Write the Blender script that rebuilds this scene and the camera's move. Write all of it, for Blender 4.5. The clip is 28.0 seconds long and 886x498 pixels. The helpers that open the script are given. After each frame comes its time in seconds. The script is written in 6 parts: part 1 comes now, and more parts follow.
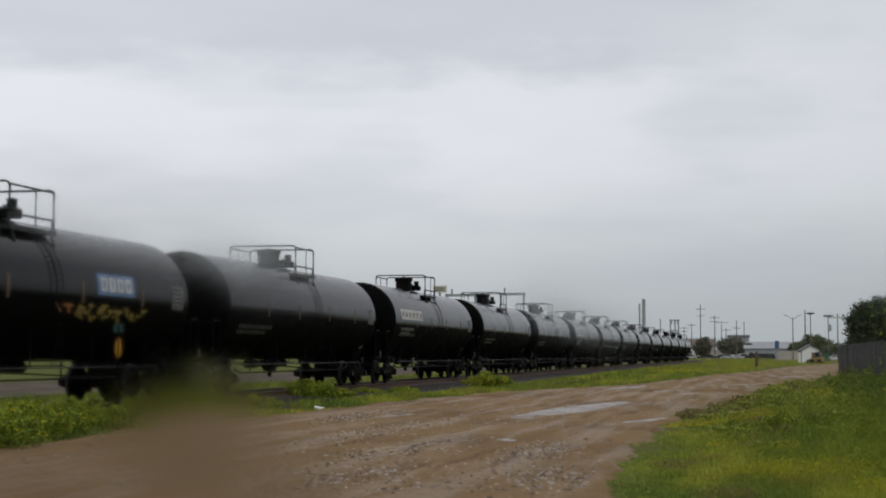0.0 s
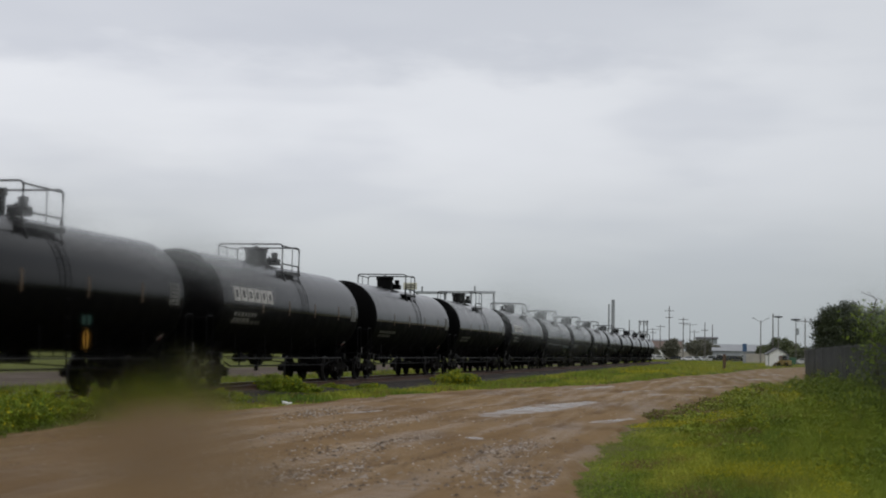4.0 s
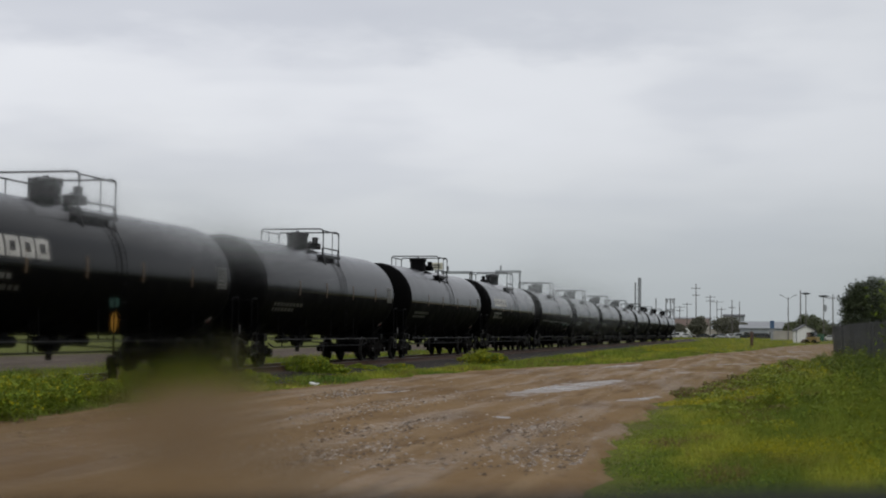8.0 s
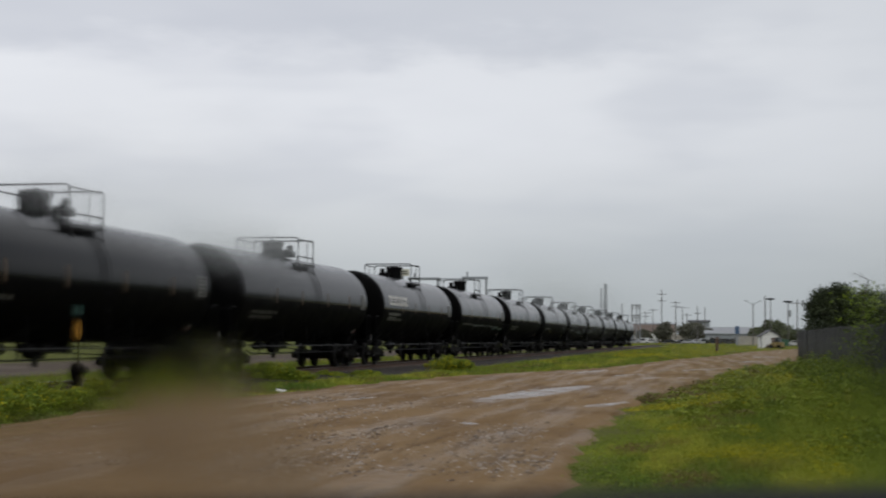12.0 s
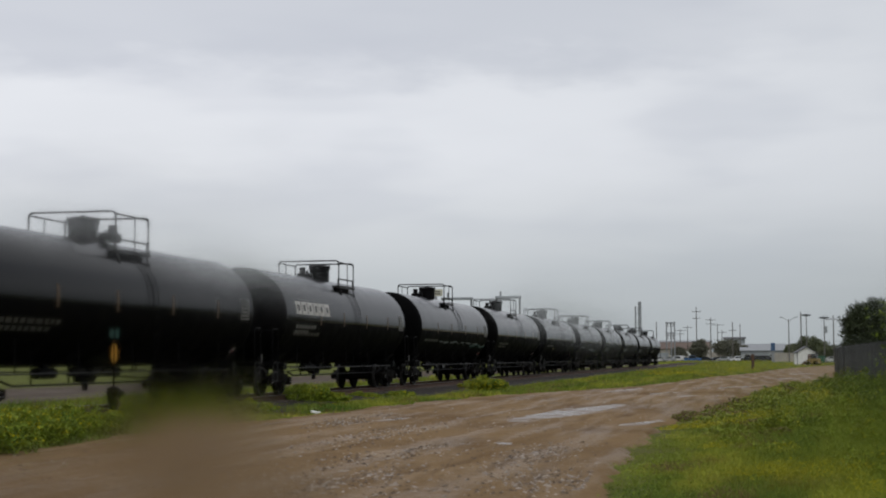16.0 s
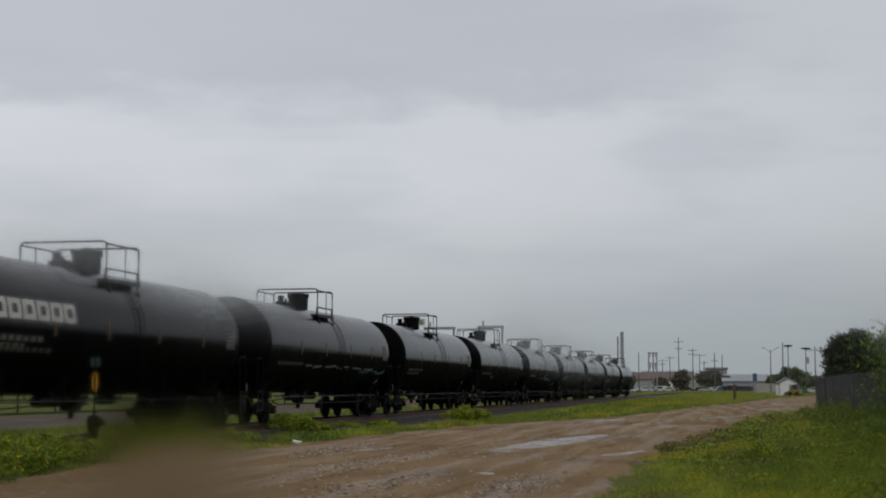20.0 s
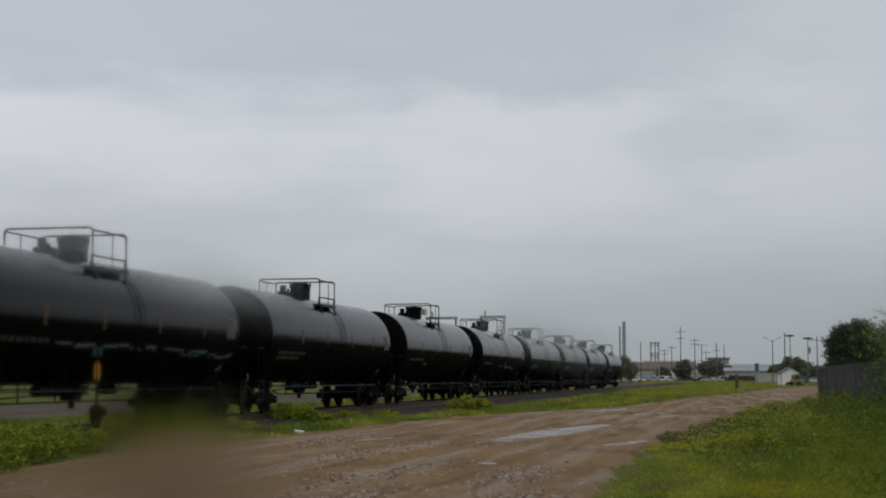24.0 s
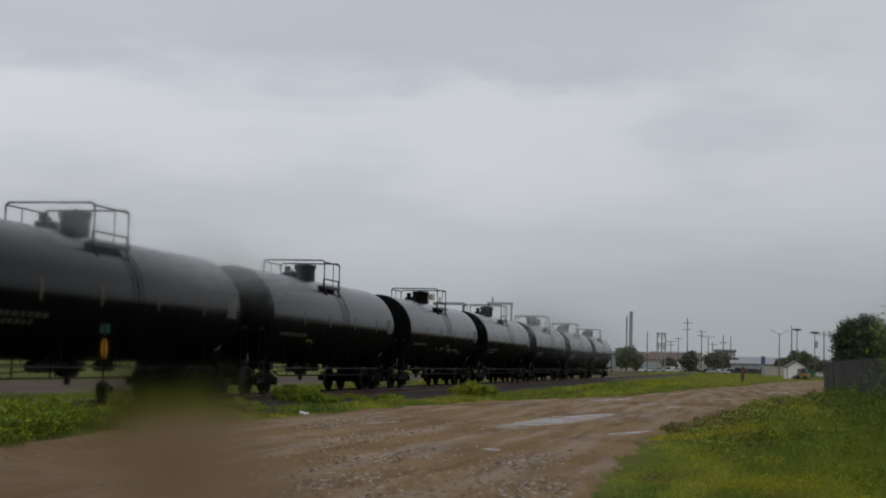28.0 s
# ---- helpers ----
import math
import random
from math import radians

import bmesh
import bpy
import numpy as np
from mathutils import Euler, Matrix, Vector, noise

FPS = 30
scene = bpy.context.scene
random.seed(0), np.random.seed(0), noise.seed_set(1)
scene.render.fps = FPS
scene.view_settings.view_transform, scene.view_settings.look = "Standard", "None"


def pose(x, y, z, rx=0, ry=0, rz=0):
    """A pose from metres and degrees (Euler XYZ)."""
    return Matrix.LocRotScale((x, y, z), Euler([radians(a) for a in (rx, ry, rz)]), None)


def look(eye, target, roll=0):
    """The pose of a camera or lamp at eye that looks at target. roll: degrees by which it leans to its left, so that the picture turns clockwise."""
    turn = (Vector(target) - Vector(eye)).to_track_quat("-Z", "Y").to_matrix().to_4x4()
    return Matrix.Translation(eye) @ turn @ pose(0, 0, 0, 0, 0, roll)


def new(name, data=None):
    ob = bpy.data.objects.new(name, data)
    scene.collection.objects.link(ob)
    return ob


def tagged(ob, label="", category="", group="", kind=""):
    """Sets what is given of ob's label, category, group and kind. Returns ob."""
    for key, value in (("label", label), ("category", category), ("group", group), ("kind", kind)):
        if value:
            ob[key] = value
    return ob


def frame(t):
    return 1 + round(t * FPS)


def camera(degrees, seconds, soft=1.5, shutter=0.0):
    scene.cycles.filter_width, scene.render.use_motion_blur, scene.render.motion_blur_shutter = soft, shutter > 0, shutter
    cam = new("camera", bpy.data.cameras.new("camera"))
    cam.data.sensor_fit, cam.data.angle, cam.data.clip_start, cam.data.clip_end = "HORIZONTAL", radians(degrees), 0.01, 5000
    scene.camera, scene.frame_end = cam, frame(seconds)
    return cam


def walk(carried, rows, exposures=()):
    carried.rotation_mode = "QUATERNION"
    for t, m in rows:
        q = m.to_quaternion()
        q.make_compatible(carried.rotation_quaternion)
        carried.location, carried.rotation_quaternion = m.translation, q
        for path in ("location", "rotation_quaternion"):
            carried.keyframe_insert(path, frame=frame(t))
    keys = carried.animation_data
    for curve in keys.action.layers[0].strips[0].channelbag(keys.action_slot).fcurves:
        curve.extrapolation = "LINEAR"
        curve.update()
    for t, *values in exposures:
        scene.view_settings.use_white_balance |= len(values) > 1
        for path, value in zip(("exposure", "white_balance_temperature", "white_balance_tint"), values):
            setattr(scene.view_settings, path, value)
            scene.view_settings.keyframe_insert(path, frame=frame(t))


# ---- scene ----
# A freight train of black tank cars rolls past a wet dirt road under an overcast sky.
# x: right of the track, y: along the track, z: up. The eye is at the origin, 1.5 m up.
LENS = 34.0
cam = camera(LENS, 28.0, soft=1.9, shutter=0.5)
# focused on the train, so that the window pane and its sill stay soft
cam.data.dof.use_dof, cam.data.dof.focus_distance, cam.data.dof.aperture_fstop = True, 60.0, 5.6
walk(cam, [
    (0.0, pose(0.0000, 0.0, 1.5000, 94.136, -0.146, 12.809)),
    (0.5, pose(0.0000, 0.0, 1.5000, 93.792, -0.026, 12.706)),
    (1.0, pose(0.0000, 0.0, 1.5000, 93.700, -0.493, 12.439)),
    (1.5, pose(0.0000, 0.0, 1.5000, 93.706, -0.213, 12.073)),
    (2.0, pose(0.0000, 0.0, 1.5000, 93.758, -0.45, 11.819)),
    (2.5, pose(0.0000, 0.0, 1.5000, 93.853, -0.327, 11.996)),
    (3.0, pose(0.0000, 0.0, 1.5000, 94.150, -0.526, 11.836)),
    (3.5, pose(0.0000, 0.0, 1.5000, 94.047, -0.932, 11.741)),
    (5.5, pose(0.0000, 0.0, 1.5000, 94.116, -1.23, 11.482)),
    (6.0, pose(0.0000, 0.0, 1.5000, 93.748, -1.225, 11.594)),
    (6.5, pose(0.0000, 0.0, 1.5000, 93.553, -0.998, 11.824)),
    (7.0, pose(0.0000, 0.0, 1.4990, 93.011, -1.104, 12.156)),
    (7.5, pose(0.0000, 0.0, 1.5000, 93.679, -0.616, 12.243)),
    (8.0, pose(0.0000, 0.0, 1.5000, 93.235, -0.605, 12.637)),
    (8.5, pose(0.0000, 0.0, 1.5000, 93.152, -0.456, 13.098)),
    (9.0, pose(0.0000, 0.0, 1.5000, 92.842, -1.256, 12.679)),
    (9.5, pose(0.0000, 0.0, 1.5000, 93.084, -0.518, 12.958)),
    (10.0, pose(0.0000, 0.0, 1.5000, 92.614, -0.141, 13.989)),
    (10.5, pose(0.0000, 0.0, 1.5010, 92.909, -0.449, 13.691)),
    (11.0, pose(0.0000, 0.0, 1.5050, 93.201, -0.328, 13.309)),
    (11.5, pose(0.0000, 0.0, 1.5010, 93.578, -0.266, 13.375)),
    (12.0, pose(-0.0100, 0.0, 1.4970, 93.498, -0.434, 11.315)),
    (12.5, pose(-0.0180, 0.0, 1.4970, 93.531, -0.519, 9.822)),
    (13.0, pose(-0.0180, 0.0, 1.5000, 93.209, -0.589, 11.161)),
    (13.5, pose(-0.0120, 0.0, 1.5000, 93.015, -0.485, 12.875)),
    (15.5, pose(0.0000, 0.0, 1.5000, 93.755, 0.147, 13.515)),
    (16.0, pose(0.0000, 0.0, 1.5000, 94.282, 0.157, 12.661)),
    (16.5, pose(0.0000, 0.0, 1.5000, 94.656, 0.833, 13.258)),
    (17.0, pose(0.0000, 0.0, 1.5000, 94.980, 0.529, 13.061)),
    (17.5, pose(0.0000, 0.0, 1.5000, 94.824, 0.206, 12.621)),
    (18.0, pose(0.0000, 0.0, 1.5000, 94.540, -0.052, 12.709)),
    (18.5, pose(0.0000, 0.0, 1.5000, 95.114, 0.393, 12.356)),
    (19.0, pose(0.0000, 0.0, 1.5000, 95.422, 0.732, 12.452)),
    (19.5, pose(0.0000, 0.0, 1.5000, 95.328, 0.152, 12.121)),
    (20.0, pose(0.0000, 0.0, 1.5000, 95.443, -0.017, 11.96)),
    (20.5, pose(0.0000, 0.0, 1.5000, 95.382, -0.335, 11.847)),
    (21.0, pose(0.0000, 0.0, 1.5000, 95.516, -0.73, 11.726)),
    (21.5, pose(0.0000, 0.0, 1.5000, 95.464, -0.84, 11.868)),
    (23.5, pose(0.0000, 0.0, 1.5000, 95.142, -0.389, 12.481)),
    (24.0, pose(0.0000, 0.0, 1.5000, 95.043, -0.031, 12.04)),
    (24.5, pose(0.0000, 0.0, 1.5000, 95.490, -0.144, 11.898)),
    (25.0, pose(0.0000, 0.0, 1.5000, 95.550, -0.396, 12.047)),
    (25.5, pose(0.0000, 0.0, 1.5000, 95.384, -0.889, 11.837)),
    (26.0, pose(0.0000, 0.0, 1.5000, 95.444, -0.673, 11.808)),
    (26.5, pose(0.0000, 0.0, 1.5000, 94.974, -0.786, 12.007)),
    (27.0, pose(0.0000, 0.0, 1.5000, 95.090, -0.948, 12.119)),
    (27.5, pose(0.0000, 0.0, 1.5000, 94.877, -1.177, 12.076)),
    (28.0, pose(0.0000, 0.0, 1.5000, 94.463, -1.422, 12.278)),
], exposures=[(0, 0.0, 6460, 9.5), (13.5, 0.0, 6460, 9.5), (16.0, 0.0, 6450, 9.5), (17.0, -0.09, 6420, 9), (18.0, -0.27, 6390, 9), (19.0, -0.29, 6380, 9), (28.0, -0.29, 6380, 9)])

# ---- sky and light ----
def build_world():
    w = bpy.data.worlds.new("overcast_sky")
    w.use_nodes = True
    scene.world = w
    nt = w.node_tree
    nt.nodes.clear()
    N, L = nt.nodes.new, nt.links.new

    def math_node(op, a, b=None):
        n = N("ShaderNodeMath")
        n.operation = op
        for i, v in enumerate((a, b)):
            if v is None:
                continue
            if isinstance(v, (int, float)):
                n.inputs[i].default_value = v
            else:
                L(v, n.inputs[i])
        return n.outputs[0]

    def mix(fac, a, b):
        n = N("ShaderNodeMix")
        n.data_type = "RGBA"
        for i, v in ((0, fac), (6, a), (7, b)):
            if isinstance(v, (int, float)):
                n.inputs[i].default_value = v
            elif isinstance(v, tuple):
                n.inputs[i].default_value = (*v, 1)
            else:
                L(v, n.inputs[i])
        return n.outputs[2]

    def smooth(v, lo, hi):
        n = N("ShaderNodeMapRange")
        n.interpolation_type = "SMOOTHSTEP"
        n.inputs[1].default_value, n.inputs[2].default_value = lo, hi
        L(v, n.inputs[0])
        return n.outputs[0]

    out, bg = N("ShaderNodeOutputWorld"), N("ShaderNodeBackground")
    tc, sep = N("ShaderNodeTexCoord"), N("ShaderNodeSeparateXYZ")
    L(tc.outputs["Generated"], sep.inputs[0])
    up = math_node("MAXIMUM", sep.outputs[2], 0.0)
    den = math_node("ADD", up, 0.16)
    px, py = math_node("DIVIDE", sep.outputs[0], den), math_node("DIVIDE", sep.outputs[1], den)
    flat = N("ShaderNodeCombineXYZ")
    L(px, flat.inputs[0])
    L(py, flat.inputs[1])

    def clouds(scale, detail, rough, seed, stretch=1.0):
        mp, n = N("ShaderNodeMapping"), N("ShaderNodeTexNoise")
        mp.inputs[1].default_value = (seed, seed * 1.7, seed * 0.3)
        mp.inputs[3].default_value = (1.0, stretch, 1.0)
        L(flat.outputs[0], mp.inputs[0])
        L(mp.outputs[0], n.inputs["Vector"])
        n.inputs["Scale"].default_value, n.inputs["Detail"].default_value, n.inputs["Roughness"].default_value = scale, detail, rough
        return n.outputs[0]

    big, small = clouds(0.75, 3.0, 0.5, 3.1), clouds(2.6, 5.0, 0.55, 7.7, 1.5)
    soft_mass = smooth(big, 0.39, 0.62)
    c = mix(soft_mass, CLOUD_DARK, CLOUD_LIGHT)
    c = mix(math_node("MULTIPLY", smooth(small, 0.35, 0.7), 0.35), c, CLOUD_LIGHT)
    # long flat streaks low in the sky, and a heavy layer with a ragged lower edge above a bright one
    strata = N("ShaderNodeCombineXYZ")
    L(math_node("MULTIPLY", sep.outputs[0], 3.4), strata.inputs[0])
    L(math_node("MULTIPLY", sep.outputs[1], 1.3), strata.inputs[1])
    L(math_node("MULTIPLY", up, 19.0), strata.inputs[2])

    def streaks(scale, detail, seed, tall=1.0):
        mp, n = N("ShaderNodeMapping"), N("ShaderNodeTexNoise")
        mp.inputs[1].default_value = (seed, seed * 0.7, seed * 1.3)
        mp.inputs[3].default_value = (1, 1, tall)
        L(strata.outputs[0], mp.inputs[0])
        L(mp.outputs[0], n.inputs["Vector"])
        n.inputs["Scale"].default_value, n.inputs["Detail"].default_value, n.inputs["Roughness"].default_value = scale, detail, 0.55
        return n.outputs[0]

    low = smooth(up, 0.34, 0.24)
    west = smooth(sep.outputs[0], 0.10, -0.16)
    c = mix(math_node("MULTIPLY", low, 0.6), c, CLOUD_BAND)
    ragged = math_node("ADD", up, math_node("MULTIPLY", math_node("SUBTRACT", streaks(3.0, 4.0, 4.4, 0.5), 0.5), 0.085))
    bright = math_node("MULTIPLY", smooth(ragged, 0.085, 0.165), math_node("ADD", math_node("MULTIPLY", west, 0.25), 0.36))
    c = mix(math_node("MULTIPLY", bright, low), c, CLOUD_LIGHT)
    heavy = math_node("MULTIPLY", smooth(ragged, 0.181, 0.214), math_node("ADD", math_node("MULTIPLY", west, 0.36), 0.09))
    c = mix(math_node("MULTIPLY", heavy, low), c, CLOUD_HEAVY)
    c = mix(math_node("MULTIPLY", math_node("MULTIPLY", smooth(streaks(1.3, 3.0, 9.2, 0.75), 0.45, 0.68), 0.42), low), c, CLOUD_DARK)
    c = mix(smooth(up, 0.14, 0.0), c, HORIZON)
    c = mix(smooth(up, 0.3, 0.9), c, ZENITH)
    # heavier cloud towards the east
    side = N("ShaderNodeMapRange")
    side.inputs[1].default_value, side.inputs[2].default_value, side.inputs[3].default_value, side.inputs[4].default_value = -0.42, 0.16, 0.0, 0.27
    L(sep.outputs[0], side.inputs[0])
    c = mix(side.outputs[0], c, (0.30, 0.34, 0.38))
    sky = N("ShaderNodeTexSky")
    sky.sky_type, sky.sun_disc = "NISHITA", False
    sky.sun_elevation, sky.sun_rotation = radians(SUN_ELEVATION), radians(SUN_ROTATION)
    thin = N("ShaderNodeVectorMath")
    thin.operation = "SCALE"
    thin.inputs[3].default_value = 0.08
    L(sky.outputs[0], thin.inputs[0])
    c = mix(0.94, thin.outputs[0], c)
    L(c, bg.inputs[0])
    bg.inputs[1].default_value = SKY_STRENGTH
    L(bg.outputs[0], out.inputs[0])


SKY_STRENGTH = 1.0
CLOUD_DARK, CLOUD_LIGHT = (0.585, 0.605, 0.67), (0.875, 0.885, 0.925)
CLOUD_HEAVY = (0.47, 0.495, 0.565)
CLOUD_BAND, HORIZON, ZENITH = (0.74, 0.75, 0.775), (0.45, 0.485, 0.505), (0.80, 0.82, 0.86)
SUN_ELEVATION, SUN_ROTATION = 58.0, 140.0
build_world()
sun_data = bpy.data.lights.new("sun", "SUN")
sun_data.energy, sun_data.angle, sun_data.color = 0.6, radians(25), (1.0, 0.97, 0.93)
sun = new("sun", sun_data)
sun.matrix_basis = look((0, 0, 60), (0 - 60 * math.sin(radians(SUN_ROTATION)) / math.tan(radians(SUN_ELEVATION)),
                                     0 - 60 * math.cos(radians(SUN_ROTATION)) / math.tan(radians(SUN_ELEVATION)), 0))


# ---- materials ----
def material(name, base, dark=None, rough=0.6, rough2=None, metal=0.0, scale=3.0, fine=40.0, bump=0.0, bump_scale=60.0,
             streak=None, island=0.0, per_object=0.0, spec=0.5, coat=0.0, mid=0.5):
    """Two scales of noise between base and dark, with roughness and relief of their own."""
    m = bpy.data.materials.new(name)
    m.use_nodes = True
    nt = m.node_tree
    N, L = nt.nodes.new, nt.links.new
    b = nt.nodes["Principled BSDF"]
    dark = dark or tuple(v * 0.6 for v in base)
    tc = N("ShaderNodeTexCoord")
    mp = N("ShaderNodeMapping")
    mp.inputs[3].default_value = streak or (1, 1, 1)
    L(tc.outputs["Object"], mp.inputs[0])

    def noise_node(s, d, r=0.55):
        n = N("ShaderNodeTexNoise")
        n.inputs["Scale"].default_value, n.inputs["Detail"].default_value, n.inputs["Roughness"].default_value = s, d, r
        L(mp.outputs[0], n.inputs["Vector"])
        return n.outputs[0]

    big, small = noise_node(scale, 4.0), noise_node(fine, 6.0, 0.65)
    blend = N("ShaderNodeMath")
    blend.operation = "MULTIPLY_ADD"
    L(small, blend.inputs[0])
    blend.inputs[1].default_value = 0.5
    half = N("ShaderNodeMath")
    half.operation = "MULTIPLY"
    L(big, half.inputs[0])
    half.inputs[1].default_value = 0.7
    L(half.outputs[0], blend.inputs[2])
    ramp = N("ShaderNodeMapRange")
    ramp.inputs[1].default_value, ramp.inputs[2].default_value = mid - 0.14 + 0.1, mid + 0.14 + 0.1
    L(blend.outputs[0], ramp.inputs[0])
    mix = N("ShaderNodeMix")
    mix.data_type = "RGBA"
    mix.inputs[6].default_value, mix.inputs[7].default_value = (*dark, 1), (*base, 1)
    L(ramp.outputs[0], mix.inputs[0])
    colour = mix.outputs[2]
    for amount, kind in ((island, "ShaderNodeNewGeometry"), (per_object, "ShaderNodeObjectInfo")):
        if not amount:
            continue
        g, h = N(kind), N("ShaderNodeHueSaturation")
        v = N("ShaderNodeMapRange")
        v.inputs[3].default_value, v.inputs[4].default_value = 1 - amount, 1 + amount
        L(g.outputs["Random Per Island" if island and kind.endswith("Geometry") else "Random"], v.inputs[0])
        L(v.outputs[0], h.inputs["Value"])
        L(colour, h.inputs["Color"])
        colour = h.outputs[0]
    L(colour, b.inputs["Base Color"])
    r = N("ShaderNodeMapRange")
    r.inputs[3].default_value, r.inputs[4].default_value = rough, rough if rough2 is None else rough2
    r.inputs[1].default_value, r.inputs[2].default_value = 0.35, 0.65
    L(big, r.inputs[0])
    L(r.outputs[0], b.inputs["Roughness"])
    b.inputs["Metallic"].default_value = metal
    b.inputs["Specular IOR Level"].default_value = spec
    b.inputs["Coat Weight"].default_value = coat
    b.inputs["Coat Roughness"].default_value = 0.08
    if bump:
        bp, bn = N("ShaderNodeBump"), noise_node(bump_scale, 5.0, 0.6)
        bp.inputs["Strength"].default_value, bp.inputs["Distance"].default_value = 1.0, bump
        L(bn, bp.inputs["Height"])
        L(bp.outputs[0], b.inputs["Normal"])
    return m


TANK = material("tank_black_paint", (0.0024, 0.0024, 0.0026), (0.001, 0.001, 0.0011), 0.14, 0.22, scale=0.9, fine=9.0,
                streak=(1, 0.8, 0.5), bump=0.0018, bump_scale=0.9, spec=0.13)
HEAD = material("sooty_end_shaded_belly", (0.0032, 0.0032, 0.0032), (0.002, 0.002, 0.002), 0.5, 0.7, scale=1.5, fine=12.0, spec=0.016)
STEEL_BLACK = material("black_painted_steel", (0.005, 0.005, 0.0054), (0.003, 0.003, 0.003), 0.45, 0.65, scale=2.5, fine=30.0, spec=0.06)
TRUCK_STEEL = material("oily_rusty_cast_steel", (0.008, 0.0062, 0.0052), (0.0035, 0.003, 0.0028), 0.6, 0.8, scale=4.0, fine=35.0, bump=0.003, spec=0.04)
TREAD = material("polished_wheel_tread", (0.028, 0.026, 0.024), (0.012, 0.011, 0.010), 0.5, 0.65, metal=0.3, scale=6.0)
RAIL_HEAD = material("worn_rail_steel", (0.30, 0.29, 0.28), (0.17, 0.14, 0.12), 0.3, 0.5, metal=0.8, scale=2.0)
RUST = material("rusty_rail_web", (0.11, 0.055, 0.03), (0.05, 0.028, 0.018), 0.8, scale=3.0, bump=0.002)
TIE = material("weathered_creosote_tie", (0.10, 0.08, 0.065), (0.04, 0.032, 0.027), 0.8, 0.5, scale=5.0, fine=50.0, streak=(0.3, 3, 3), bump=0.006, per_object=0.25)
BALLAST = material("dark_wet_ballast", (0.052, 0.043, 0.036), (0.018, 0.015, 0.013), 0.8, 0.6, scale=9.0, fine=30.0, bump=0.03, bump_scale=22.0, spec=0.12)
WHITE_MARK = material("faded_white_lettering_paint", (0.62, 0.60, 0.55), (0.34, 0.33, 0.30), 0.5, scale=3.0, fine=18.0)
GREY_MARK = material("dull_grey_stencil_paint", (0.06, 0.06, 0.056), (0.02, 0.02, 0.02), 0.5, scale=4.0, fine=25.0)
PANEL_MARK = material("worn_grey_panel_paint", (0.15, 0.15, 0.135), (0.04, 0.04, 0.037), 0.5, scale=5.0, fine=22.0)
YELLOW_MARK = material("yellow_reflective_strip", (0.11, 0.06, 0.018), (0.05, 0.028, 0.01), 0.5, scale=6.0, fine=30.0)
BLUE_MARK = material("blue_panel_paint", (0.06, 0.16, 0.34), (0.04, 0.10, 0.22), 0.4, scale=3.0)
RED_MARK = material("red_placard_print", (0.42, 0.05, 0.04), (0.25, 0.03, 0.03), 0.5, scale=8.0)
SPRAY_YELLOW = material("yellow_spray_paint", (0.30, 0.22, 0.03), (0.12, 0.09, 0.02), 0.5, scale=3.0)
SPRAY_RUST = material("orange_spray_paint", (0.34, 0.13, 0.02), (0.16, 0.06, 0.015), 0.5, scale=3.0)
SPRAY_TEAL = material("teal_spray_paint", (0.03, 0.12, 0.105), (0.015, 0.055, 0.05), 0.5, scale=3.0)
SPRAY_PALE = material("pale_spray_paint", (0.15, 0.17, 0.17), (0.06, 0.07, 0.07), 0.5, scale=3.0)
GRATING = material("sooty_steel_grating", (0.022, 0.022, 0.023), (0.010, 0.010, 0.010), 0.5, scale=6.0, spec=0.2)
WORN_LIT_STEEL = material("worn_highlit_steel", (0.032, 0.031, 0.030), (0.014, 0.0135, 0.013), 0.5, 0.7, scale=4.0, fine=25.0, spec=0.3)
PALE_STEEL = material("pale_bare_steel", (0.20, 0.195, 0.19), (0.09, 0.088, 0.085), 0.4, 0.6, scale=6.0, fine=30.0)


